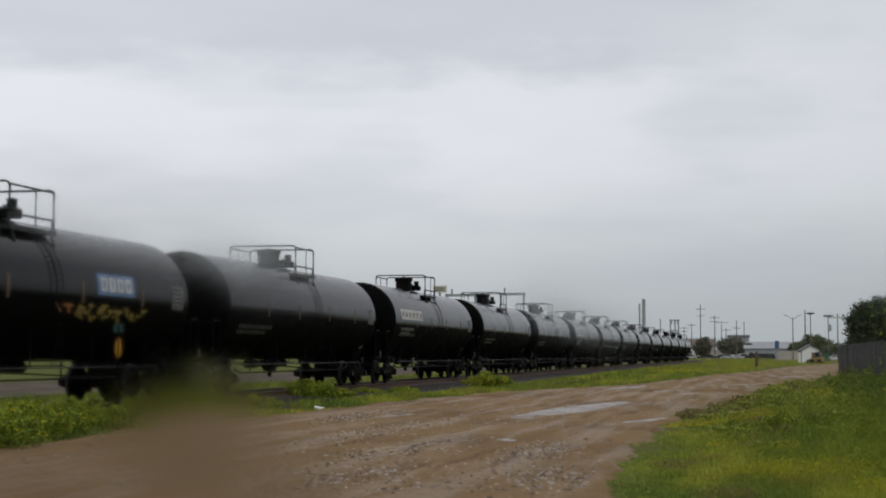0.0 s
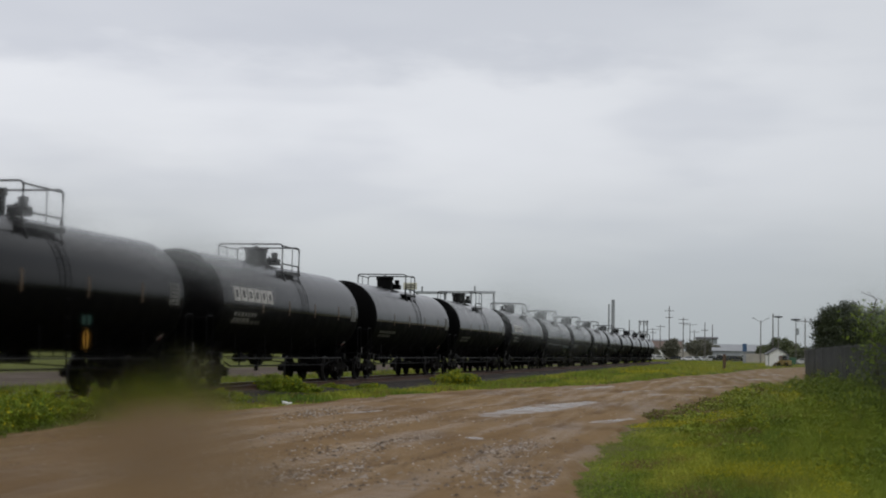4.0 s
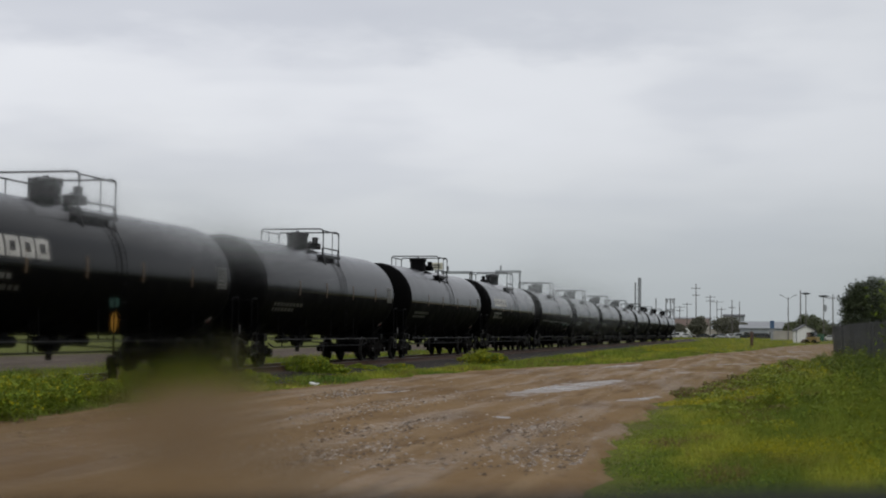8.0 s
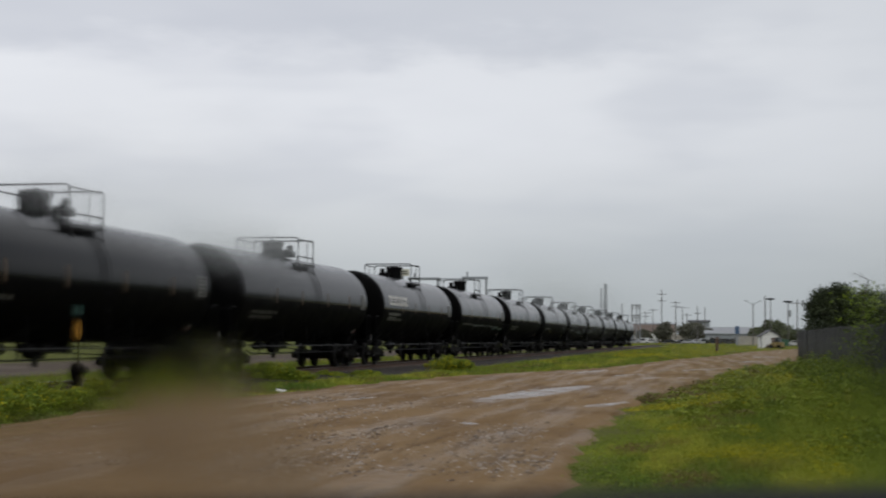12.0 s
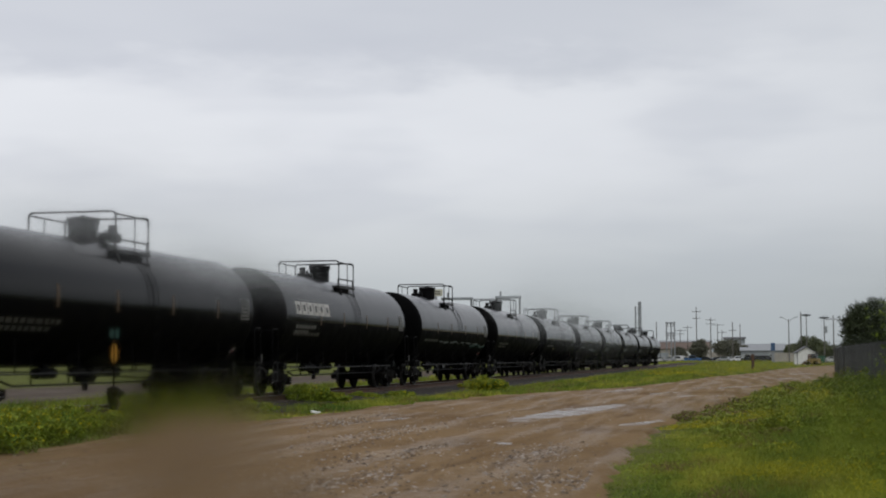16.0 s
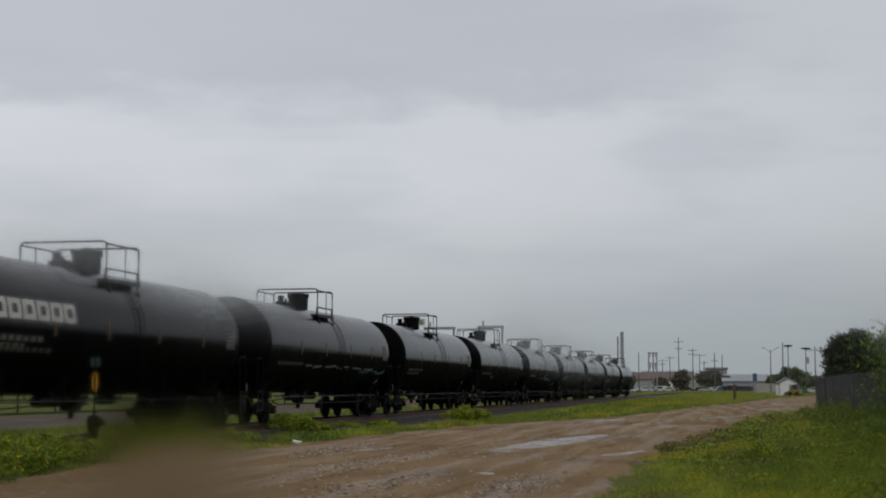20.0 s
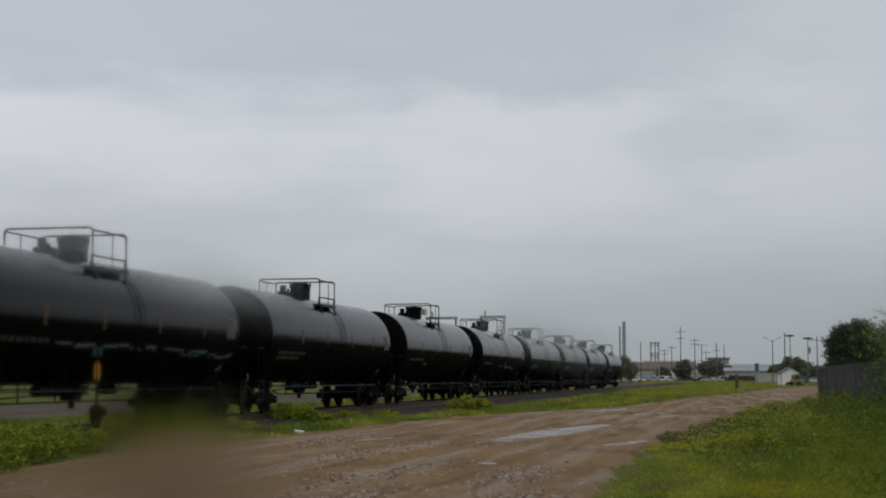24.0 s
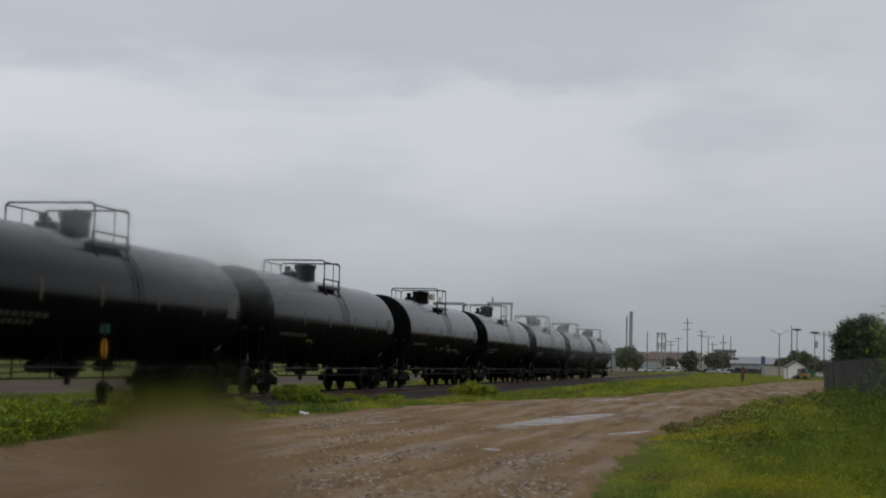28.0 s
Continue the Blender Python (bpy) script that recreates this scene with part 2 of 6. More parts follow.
def layered(name, layers, rough, bump, bump_scale, spec, island=0.0):
    """Colour laid over colour: each layer is a colour, a noise (scale, detail, stretch, seed) and the range over which it shows."""
    m = bpy.data.materials.new(name)
    m.use_nodes = True
    nt = m.node_tree
    N, L = nt.nodes.new, nt.links.new
    b, tc = nt.nodes["Principled BSDF"], N("ShaderNodeTexCoord")

    def field_node(scale, detail, stretch, seed, lo, hi, out_lo=0.0, out_hi=1.0):
        mp, n, r = N("ShaderNodeMapping"), N("ShaderNodeTexNoise"), N("ShaderNodeMapRange")
        mp.inputs[1].default_value, mp.inputs[3].default_value = (seed, seed * 0.6, 0), stretch
        L(tc.outputs["Object"], mp.inputs[0])
        L(mp.outputs[0], n.inputs["Vector"])
        n.inputs["Scale"].default_value, n.inputs["Detail"].default_value, n.inputs["Roughness"].default_value = scale, detail, 0.6
        r.interpolation_type = "SMOOTHSTEP"
        r.inputs[1].default_value, r.inputs[2].default_value, r.inputs[3].default_value, r.inputs[4].default_value = lo, hi, out_lo, out_hi
        L(n.outputs[0], r.inputs[0])
        return r.outputs[0]

    colour = None
    for tint, scale, detail, stretch, seed, lo, hi, most in layers:
        if colour is None:
            n = N("ShaderNodeRGB")
            n.outputs[0].default_value = (*tint, 1)
            colour = n.outputs[0]
            continue
        mx = N("ShaderNodeMix")
        mx.data_type = "RGBA"
        mx.inputs[7].default_value = (*tint, 1)
        L(field_node(scale, detail, stretch, seed, lo, hi, 0.0, most), mx.inputs[0])
        L(colour, mx.inputs[6])
        colour = mx.outputs[2]
    if island:
        g, h, v = N("ShaderNodeNewGeometry"), N("ShaderNodeHueSaturation"), N("ShaderNodeMapRange")
        v.inputs[3].default_value, v.inputs[4].default_value = 1 - island, 1 + island
        L(g.outputs["Random Per Island"], v.inputs[0])
        L(v.outputs[0], h.inputs["Value"])
        L(colour, h.inputs["Color"])
        colour = h.outputs[0]
    L(colour, b.inputs["Base Color"])
    L(field_node(0.9, 4.0, rough[2], 21.0, 0.38, 0.62, rough[0], rough[1]), b.inputs["Roughness"])
    b.inputs["Specular IOR Level"].default_value = spec
    if bump:
        bp = N("ShaderNodeBump")
        bp.inputs["Strength"].default_value, bp.inputs["Distance"].default_value = 1.0, bump
        L(field_node(bump_scale, 5.0, (1, 1, 1), 3.0, 0.2, 0.8), bp.inputs["Height"])
        L(bp.outputs[0], b.inputs["Normal"])
    return m


ALONG = (1.5, 0.11, 1)
MUD = layered("wet_brown_mud", [((0.215, 0.137, 0.067), 0, 0, 0, 0, 0, 0, 0), ((0.122, 0.070, 0.030), 0.22, 4.0, (1, 0.7, 1), 2.0, 0.42, 0.66, 0.75),
                                ((0.255, 0.172, 0.094), 1.0, 5.0, ALONG, 9.0, 0.50, 0.70, 0.8), ((0.108, 0.064, 0.031), 1.5, 5.0, ALONG, 15.0, 0.54, 0.70, 0.75),
                                ((0.255, 0.200, 0.145), 0.42, 5.0, (1.2, 0.35, 1), 5.0, 0.56, 0.74, 0.6), ((0.10, 0.064, 0.034), 7.0, 5.0, (1, 1, 1), 1.0, 0.56, 0.70, 0.5)],
              (0.95, 0.46, ALONG), 0.04, 4.0, 0.10)
SOIL = material("grassy_soil", (0.105, 0.13, 0.017), (0.075, 0.07, 0.02), 0.95, scale=0.35, fine=3.0, bump=0.03, bump_scale=6.0, spec=0.08)
YARD = material("wet_gravel_yard", (0.095, 0.068, 0.048), (0.05, 0.036, 0.026), 0.9, 0.7, scale=0.4, fine=6.0, bump=0.02, bump_scale=8.0, spec=0.1)
WATER = material("muddy_puddle_water", (0.17, 0.115, 0.075), (0.12, 0.08, 0.05), 0.16, 0.55, scale=0.9, bump=0.005, bump_scale=9.0, spec=0.36)
STONE = material("wet_pebble", (0.31, 0.255, 0.20), (0.17, 0.13, 0.10), 0.5, 0.3, scale=8.0, island=0.35)
CLOD = material("dark_wet_clod", (0.125, 0.085, 0.055), (0.065, 0.045, 0.03), 0.7, scale=8.0, island=0.4, spec=0.2)
GRASS = layered("fresh_green_grass", [((0.20, 0.25, 0.034), 0, 0, 0, 0, 0, 0, 0), ((0.40, 0.40, 0.05), 0.42, 3.0, (1, 0.28, 1), 4.0, 0.48, 0.60, 0.85),
                                      ((0.09, 0.15, 0.024), 0.5, 3.0, (1, 0.3, 1), 11.0, 0.47, 0.60, 0.9), ((0.22, 0.16, 0.045), 0.9, 4.0, (1, 0.4, 1), 17.0, 0.57, 0.67, 0.8)],
                (0.6, 0.6, (1, 1, 1)), 0.0, 1.0, 0.1, 0.2)
WEED = material("broad_weed_leaves", (0.22, 0.29, 0.022), (0.12, 0.18, 0.017), 0.6, scale=0.9, fine=5.0, island=0.22, spec=0.12)
LEAF_GREEN = material("dark_weed_leaves", (0.15, 0.20, 0.032), (0.08, 0.12, 0.02), 0.6, scale=0.9, fine=5.0, island=0.22, spec=0.12)
BLOOM = material("yellow_mustard_bloom", (0.50, 0.44, 0.012), (0.34, 0.31, 0.012), 0.6, scale=2.0, island=0.3, spec=0.1)
DRY = material("dry_brown_stalks", (0.22, 0.125, 0.055), (0.10, 0.062, 0.03), 0.8, scale=2.0, island=0.35)
WITHERED = material("withered_brown_leaves", (0.23, 0.165, 0.085), (0.13, 0.095, 0.05), 0.8, scale=2.0, island=0.35, spec=0.1)
ASPHALT = material("wet_grey_asphalt", (0.07, 0.07, 0.072), (0.045, 0.045, 0.047), 0.7, 0.45, scale=0.3, fine=6.0)
LEAF = material("dark_tree_leaves", (0.052, 0.066, 0.030), (0.032, 0.042, 0.020), 0.6, scale=0.5, fine=3.0, island=0.4, spec=0.15)
# far foliage: distance haze is mixed into the next two leaf colours
LEAF_MID = material("hazed_green_tree_leaves", (0.13, 0.145, 0.075), (0.10, 0.115, 0.06), 0.7, scale=0.25, fine=2.0, island=0.15, spec=0.05)
LEAF_PALE = material("hazed_pale_tree_leaves", (0.155, 0.152, 0.112), (0.125, 0.124, 0.093), 0.7, scale=0.25, fine=2.0, island=0.12, spec=0.05)
LOADER_PAINT = material("dull_yellow_machine_paint", (0.30, 0.21, 0.05), (0.18, 0.12, 0.035), 0.5, scale=3.0)
BARK = material("tree_bark", (0.10, 0.08, 0.065), (0.05, 0.04, 0.033), 0.9, scale=6.0, fine=40.0, streak=(3, 3, 0.6), bump=0.02, bump_scale=14.0)
# weathered grey, lifted further to paint in the haze over far poles
POLE_WOOD = material("hazed_grey_pole_wood", (0.15, 0.135, 0.125), (0.085, 0.078, 0.07), 0.85, scale=2.0, streak=(5, 5, 0.4))
FENCE = material("weathered_dark_grey_boards", (0.046, 0.047, 0.046), (0.025, 0.025, 0.025), 0.75, 0.6, scale=3.0, fine=25.0, streak=(4, 4, 0.5), bump=0.004, per_object=0.22, spec=0.25)
GALV = material("galvanised_steel", (0.36, 0.37, 0.38), (0.22, 0.23, 0.24), 0.5, metal=0.6, scale=3.0)
WHITE_SIDING = material("white_painted_siding", (0.86, 0.85, 0.82), (0.74, 0.73, 0.70), 0.6, scale=1.5)
BEIGE_WALL = material("beige_metal_wall", (0.44, 0.40, 0.34), (0.33, 0.30, 0.26), 0.6, scale=0.6)
GREY_WALL = material("grey_metal_wall", (0.36, 0.38, 0.40), (0.26, 0.28, 0.30), 0.6, scale=0.5)
BROWN_ROOF = material("brown_shingle_roof", (0.15, 0.10, 0.08), (0.09, 0.065, 0.05), 0.85, scale=1.5)
DARK_ROOF = material("dark_grey_roof", (0.10, 0.10, 0.105), (0.06, 0.06, 0.065), 0.7, scale=1.5)
PALE_ROOF = material("pale_metal_roof", (0.25, 0.26, 0.27), (0.18, 0.185, 0.195), 0.5, scale=0.8)
BLUE_PAINT = material("blue_sign_paint", (0.045, 0.11, 0.22), (0.03, 0.07, 0.15), 0.5, scale=2.0)
GREEN_TARGET = material("green_switch_target", (0.004, 0.05, 0.036), (0.003, 0.03, 0.022), 0.6, scale=6.0)
YELLOW_TARGET = material("amber_switch_target", (0.62, 0.30, 0.02), (0.45, 0.20, 0.015), 0.5, scale=6.0)
DARK_GLASS = material("dark_window_glass", (0.02, 0.024, 0.028), (0.015, 0.018, 0.02), 0.08, scale=2.0)
# rubber and seal are extra dark: the car interior's shade is in their colour
RUBBER = material("black_rubber", (0.004, 0.004, 0.004), (0.003, 0.003, 0.003), 0.9, scale=10.0, spec=0.03)
SHADED_SEAL = material("shaded_black_seal", (0.011, 0.0115, 0.011), (0.006, 0.006, 0.006), 0.85, scale=20.0, fine=90.0, spec=0.1)
CREAM = material("cream_sign_panel", (0.62, 0.60, 0.48), (0.48, 0.46, 0.37), 0.5, scale=2.0)
CAR_PAINTS = [material(n, c, tuple(v * 0.85 for v in c), 0.2, scale=2.0, coat=0.6) for n, c in (
    ("white_car_paint", (0.75, 0.75, 0.75)), ("black_car_paint", (0.02, 0.02, 0.022)), ("silver_car_paint", (0.42, 0.43, 0.45)),
    ("blue_car_paint", (0.05, 0.13, 0.30)), ("green_bin_paint", (0.02, 0.10, 0.055)))]


# ---- mesh helpers ----
def finish(name, bm, mat, smooth_angle=None):
    me = bpy.data.meshes.new(name)
    bmesh.ops.recalc_face_normals(bm, faces=bm.faces)
    bm.to_mesh(me)
    bm.free()
    for m in (mat if isinstance(mat, (list, tuple)) else [mat]):
        me.materials.append(m)
    if smooth_angle is not None:
        me.polygons.foreach_set("use_smooth", [True] * len(me.polygons))
        me.set_sharp_from_angle(angle=radians(smooth_angle))
    return me


def part(name, bm, mat, parent, label="", smooth_angle=35, at=None):
    ob = new(name, bm if isinstance(bm, bpy.types.Mesh) else finish(name, bm, mat, smooth_angle))
    ob.parent = parent
    if at is not None:
        ob.matrix_basis = at
    return tagged(ob, label)


def thing(name, label, category, at=None, group="", kind=""):
    ob = new(name)
    ob.empty_display_size = 0.3
    if at is not None:
        ob.matrix_basis = at
    return tagged(ob, label, category, group, kind)


def box(bm, sx, sy, sz, x=0, y=0, z=0, rx=0, ry=0, rz=0, bevel=0.0, mi=0):
    """A box centred at x, y, z."""
    made = bmesh.ops.create_cube(bm, size=1.0)["verts"]
    bmesh.ops.transform(bm, verts=made, matrix=pose(x, y, z, rx, ry, rz) @ Matrix.Diagonal((sx, sy, sz, 1)))
    faces = {f for v in made for f in v.link_faces}
    for f in faces:
        f.material_index = mi
    if bevel:
        edges = list({e for v in made for e in v.link_edges})
        bmesh.ops.bevel(bm, geom=edges, offset=bevel, segments=1, affect="EDGES")
    return bm


def rod(bm, a, b, r, seg=8, r2=None, mi=0):
    """A round bar from a to b."""
    a, b = Vector(a), Vector(b)
    d = b - a
    made = bmesh.ops.create_cone(bm, cap_ends=True, segments=seg, radius1=r, radius2=r if r2 is None else r2, depth=d.length)["verts"]
    bmesh.ops.transform(bm, verts=made, matrix=Matrix.Translation((a + b) / 2) @ d.to_track_quat("Z", "Y").to_matrix().to_4x4())
    for f in {f for v in made for f in v.link_faces}:
        f.material_index = mi
    return bm


def pipe(bm, points, r, seg=6):
    """A bent round bar through the points, with mitred joints."""
    pts = [Vector(p) for p in points]
    rings = []
    for i, p in enumerate(pts):
        d = (pts[min(i + 1, len(pts) - 1)] - pts[max(i - 1, 0)]).normalized()
        q = d.to_track_quat("Z", "Y")
        rings.append([bm.verts.new(p + q @ Vector((r * math.cos(k * math.tau / seg), r * math.sin(k * math.tau / seg), 0))) for k in range(seg)])
    for a, b in zip(rings, rings[1:]):
        for k in range(seg):
            try:
                bm.faces.new((a[k], a[(k + 1) % seg], b[(k + 1) % seg], b[k]))
            except ValueError:
                pass
    bm.faces.new(rings[0][::-1])
    bm.faces.new(rings[-1])
    return bm


def lathe(bm, profile, axis="Y", seg=48, centre=(0, 0, 0), mi=0):
    """Turns (along, radius) pairs about an axis through centre."""
    rings = []
    for s, r in profile:
        ring = []
        for k in range(seg):
            a = k * math.tau / seg
            u, v = r * math.cos(a), r * math.sin(a)
            p = {"Y": (u, s, v), "X": (s, u, v), "Z": (u, v, s)}[axis]
            ring.append(bm.verts.new(Vector(p) + Vector(centre)))
        rings.append(ring)
    for a, b in zip(rings, rings[1:]):
        for k in range(seg):
            f = bm.faces.new((a[k], a[(k + 1) % seg], b[(k + 1) % seg], b[k]))
            f.material_index = mi
    bm.faces.new(rings[0][::-1]).material_index = mi
    bm.faces.new(rings[-1]).material_index = mi
    return bm


def prism(bm, outline, y0, y1, axis="Y", mi=0):
    """An outline in the plane across an axis, drawn out from y0 to y1."""
    def p(u, v, s):
        return {"Y": (u, s, v), "X": (s, u, v), "Z": (u, v, s)}[axis]
    a = [bm.verts.new(p(u, v, y0)) for u, v in outline]
    b = [bm.verts.new(p(u, v, y1)) for u, v in outline]
    n = len(outline)
    for k in range(n):
        bm.faces.new((a[k], a[(k + 1) % n], b[(k + 1) % n], b[k])).material_index = mi
    bm.faces.new(a[::-1]).material_index = mi
    bm.faces.new(b).material_index = mi
    return bm


def tri_mesh(name, verts, faces, mats, mat_index=None, smooth=False):
    """A mesh from arrays of corners and triangles."""
    me = bpy.data.meshes.new(name)
    verts, faces = np.asarray(verts, np.float32), np.asarray(faces, np.int32)
    n = len(faces)
    me.vertices.add(len(verts))
    me.vertices.foreach_set("co", verts.ravel())
    me.loops.add(3 * n)
    me.loops.foreach_set("vertex_index", faces.ravel())
    me.polygons.add(n)
    me.polygons.foreach_set("loop_start", np.arange(0, 3 * n, 3, dtype=np.int32))
    for m in mats:
        me.materials.append(m)
    if mat_index is not None:
        me.polygons.foreach_set("material_index", np.asarray(mat_index, np.int32))
    if smooth:
        me.polygons.foreach_set("use_smooth", np.ones(n, bool))
    me.update(calc_edges=True)
    return me


# ---- ground, road and track ----
TRACK_X, RAIL_Z = -16.2, 0.31
RNG = np.random.default_rng(11)


def fractal(x, y, s, seed=0.0):
    """A soft height field between about -1 and 1."""
    return noise.fractal(Vector((x * s + seed, y * s - seed, seed * 0.37)), 0.6, 2.1, 4)


def curve_at(y, table):
    ys, xs = zip(*table)
    return float(np.interp(y, ys, xs))


ROAD_LEFT = [(-90, -9.0), (2, -11.0), (18, -11.3), (25, -12.1), (31, -11.6), (42, -11.4), (50, -11.1), (58, -9.6), (62, -8.3), (71, -6.8), (90, -5.1),
             (105, -4.4), (130, -1.6), (178, 1.3), (243, 9.0), (300, 30.0)]
ROAD_RIGHT = [(-90, 0.5), (-20, -1.6), (2, -1.5), (15, -1.7), (20, -2.05), (24, -2.2), (30, -2.3), (34, -2.1), (43, -1.6), (53, -0.9), (63, -0.3), (76, 1.7), (84, 3.5),
              (110, 6.0), (178, 15.0), (243, 32.0), (300, 60.0)]


def build_ground():
    # one sheet out to the horizon, fine near the eye
    def axis(near, far, n_near, n_far):
        a = np.linspace(-near, near, n_near)
        g = np.geomspace(near * 1.08, far, n_far)
        return np.concatenate([-g[::-1], a, g])
    xs, ys = axis(60, 3500, 61, 14), axis(110, 3500, 90, 14)
    gx, gy = np.meshgrid(xs, ys)
    gz = np.zeros_like(gx)
    for i in range(gx.shape[0]):
        for j in range(gx.shape[1]):
            gz[i, j] = -0.02 + 0.02 * fractal(gx[i, j], gy[i, j], 0.08, 4.0)
    v = np.stack([gx, gy, gz], -1).reshape(-1, 3)
    w = len(xs)
    q = np.array([(i * w + j, i * w + j + 1, (i + 1) * w + j + 1, (i + 1) * w + j) for i in range(len(ys) - 1) for j in range(w - 1)])
    f = np.concatenate([q[:, [0, 1, 2]], q[:, [0, 2, 3]]])
    ob = new("ground", tri_mesh("ground", v, f, [SOIL], smooth=True))
    tagged(ob, "flat green grassy ground reaching to the horizon", "ground", kind="structure")


PUDDLES = [(-4.98, 40.2, 0.50, 6.0, 4), (-2.85, 32.6, 0.17, 1.2, 12), (-6.3, 65.0, 0.3, 4.0, 8), (-2.6, 55.8, 0.5, 1.1, 40),
           (-4.0, 60.5, 0.3, 1.8, 14), (-1.2, 73.0, 0.35, 3.0, 20), (1.5, 101.0, 0.5, 4.5, 18), (-8.7, 33.5, 0.2, 1.5, 10), (-4.4, 24.5, 0.12, 0.5, -10),
           (2.6, 128.0, 0.6, 5.0, 14)]


def puddle_depth(x, y):
    d = 0.0
    for cx, cy, a, b, turn in PUDDLES:
        t = radians(-turn)
        u, w = (x - cx) * math.cos(t) + (y - cy) * math.sin(t), -(x - cx) * math.sin(t) + (y - cy) * math.cos(t)
        q = (u / (a * 1.5)) ** 2 + (w / (b * 1.4)) ** 2
        d = max(d, math.exp(-q * 1.1))
    return d


def road_height(x, y, across):
    edge = min(across, 1 - across)
    z = 0.035 + 0.045 * min(1.0, edge / 0.12)
    z += 0.030 * fractal(x * 1.6, y * 0.45, 0.9, 2.0) + 0.021 * fractal(x, y, 3.1, 8.0)
    # wheel ruts along the way
    for c, depth in ((0.27, 0.05), (0.43, 0.045), (0.60, 0.05), (0.76, 0.045)):
        c += 0.03 * math.sin(y * 0.11 + c * 20)
        z -= depth * math.exp(-((across - c) / 0.032) ** 2)
    wet = min(1.0, 1.15 * puddle_depth(x, y))
    return z * (1 - wet) + (WATER_LEVEL - 0.02) * wet


WATER_LEVEL = 0.030
# gravelly places: x, y, reach across, reach along
GRAVEL = [(-4.9, 16.2, 0.8, 2.2), (-2.5, 16.8, 0.6, 1.8), (-5.4, 21.0, 0.7, 3.0), (-7.0, 26.5, 0.6, 4.0), (-3.3, 21.0, 0.5, 2.5), (-9.3, 32.0, 0.5, 3.0)]


def build_road():
    ys = np.concatenate([np.arange(-90, 3, 3.0), np.arange(3, 15, 0.5), np.arange(15, 60, 0.16), np.arange(60, 130, 0.5), np.arange(130, 301, 2.5)])
    n = 76
    verts = []
    for y in ys:
        a, b = curve_at(y, ROAD_LEFT), curve_at(y, ROAD_RIGHT)
        a += 0.35 * fractal(0, y, 0.35, 5.0)
        b += 0.45 * fractal(9, y, 0.35, 6.0)
        for k in range(n + 1):
            s = k / n
            x = a + (b - a) * s
            verts.append((x, y, road_height(x, y, s) if 0 < k < n else -0.03))
    w = n + 1
    q = np.array([(i * w + j, i * w + j + 1, (i + 1) * w + j + 1, (i + 1) * w + j) for i in range(len(ys) - 1) for j in range(n)])
    ob = new("road", tri_mesh("road", verts, np.concatenate([q[:, [0, 1, 2]], q[:, [0, 2, 3]]]), [MUD], smooth=True))
    tagged(ob, "rutted wet brown dirt road with muddy tracks", "road", kind="structure")
    # rainwater standing in the hollows: one level sheet for each
    for cx, cy, a, b, turn in PUDDLES:
        bm = bmesh.new()
        ring = []
        for k in range(72):
            t = k * math.tau / 72
            r = 1.75 + 0.45 * fractal(math.cos(t) * 2 + cx, math.sin(t) * 2 + cy, 1.1, 3.0)
            ring.append(bm.verts.new((a * r * math.cos(t), b * r * math.sin(t), 0)))
        bm.faces.new(ring)
        ob = new("puddle", finish("puddle", bm, WATER))
        ob.matrix_basis = pose(cx, cy, WATER_LEVEL, 0, 0, -turn)
        tagged(ob, "shallow rain puddle reflecting grey sky in the mud", "puddle", "puddles on the road", "structure")
    # pebbles and clods pressed into the near mud
    pts, tris = [], []
    which = []
    for i in range(7600):
        y = 15 + 45 * RNG.random() ** (2.6 if i % 2 else 1.6)
        s = 0.04 + 0.92 * RNG.random() if i % 2 == 0 else float(np.clip(RNG.normal(0.58, 0.16), 0.05, 0.95))
        if i > 3200:
            gx, gy, gu, gv = GRAVEL[int(RNG.integers(0, len(GRAVEL)))]
            y = max(9.0, float(RNG.normal(gy, gv * 0.6)))
        a, b = curve_at(y, ROAD_LEFT), curve_at(y, ROAD_RIGHT)
        if i > 3200:
            s = float(np.clip((RNG.normal(gx, gu * 0.6) - a) / (b - a), 0.03, 0.97))
        x = a + (b - a) * s
        r = 0.010 + 0.032 * RNG.random() ** 3
        which += [1 if RNG.random() < (0.45 if i > 3200 else 0.6) else 0] * 5
        z = road_height(x, y, s)
        base = len(pts)
        turn = RNG.random() * 6
        for k in range(5):
            t = turn + k * math.tau / 5
            q = r * (0.8 + 0.5 * RNG.random())
            pts.append((x + q * math.cos(t), y + q * math.sin(t), z - 0.004))
        pts.append((x + 0.2 * r, y, z + r * 0.6))
        tris += [(base + k, base + (k + 1) % 5, base + 5) for k in range(5)]
    ob = new("pebbles", tri_mesh("pebbles", pts, tris, [STONE, CLOD], which))
    tagged(ob, "small wet pebbles and clods scattered over the mud", "pebbles", kind="stuff")


def build_yard():
    # wet gravel beyond the track, seen below the cars
    bm = bmesh.new()
    for y0, y1 in ((-30, 60), (60, 150), (150, 400)):
        vs = [bm.verts.new(p) for p in ((-36 + 0.5 * math.sin(y0), y0, 0.03), (-24.5, y0, 0.03), (-24.5, y1, 0.03), (-36 + 0.5 * math.sin(y1), y1, 0.03))]
        bm.faces.new(vs)
    ob = new("yard", finish("yard", bm, YARD))
    tagged(ob, "wet brown gravel yard behind the railway track", "yard", kind="structure")


def rail_profile():
    return [(-0.07, 0.0), (0.07, 0.0), (0.07, 0.012), (0.012, 0.035), (0.012, 0.115), (0.036, 0.13), (0.036, 0.165), (0.028, 0.171), (-0.028, 0.171),
            (-0.036, 0.165), (-0.036, 0.13), (-0.012, 0.115), (-0.012, 0.035), (-0.07, 0.012)]


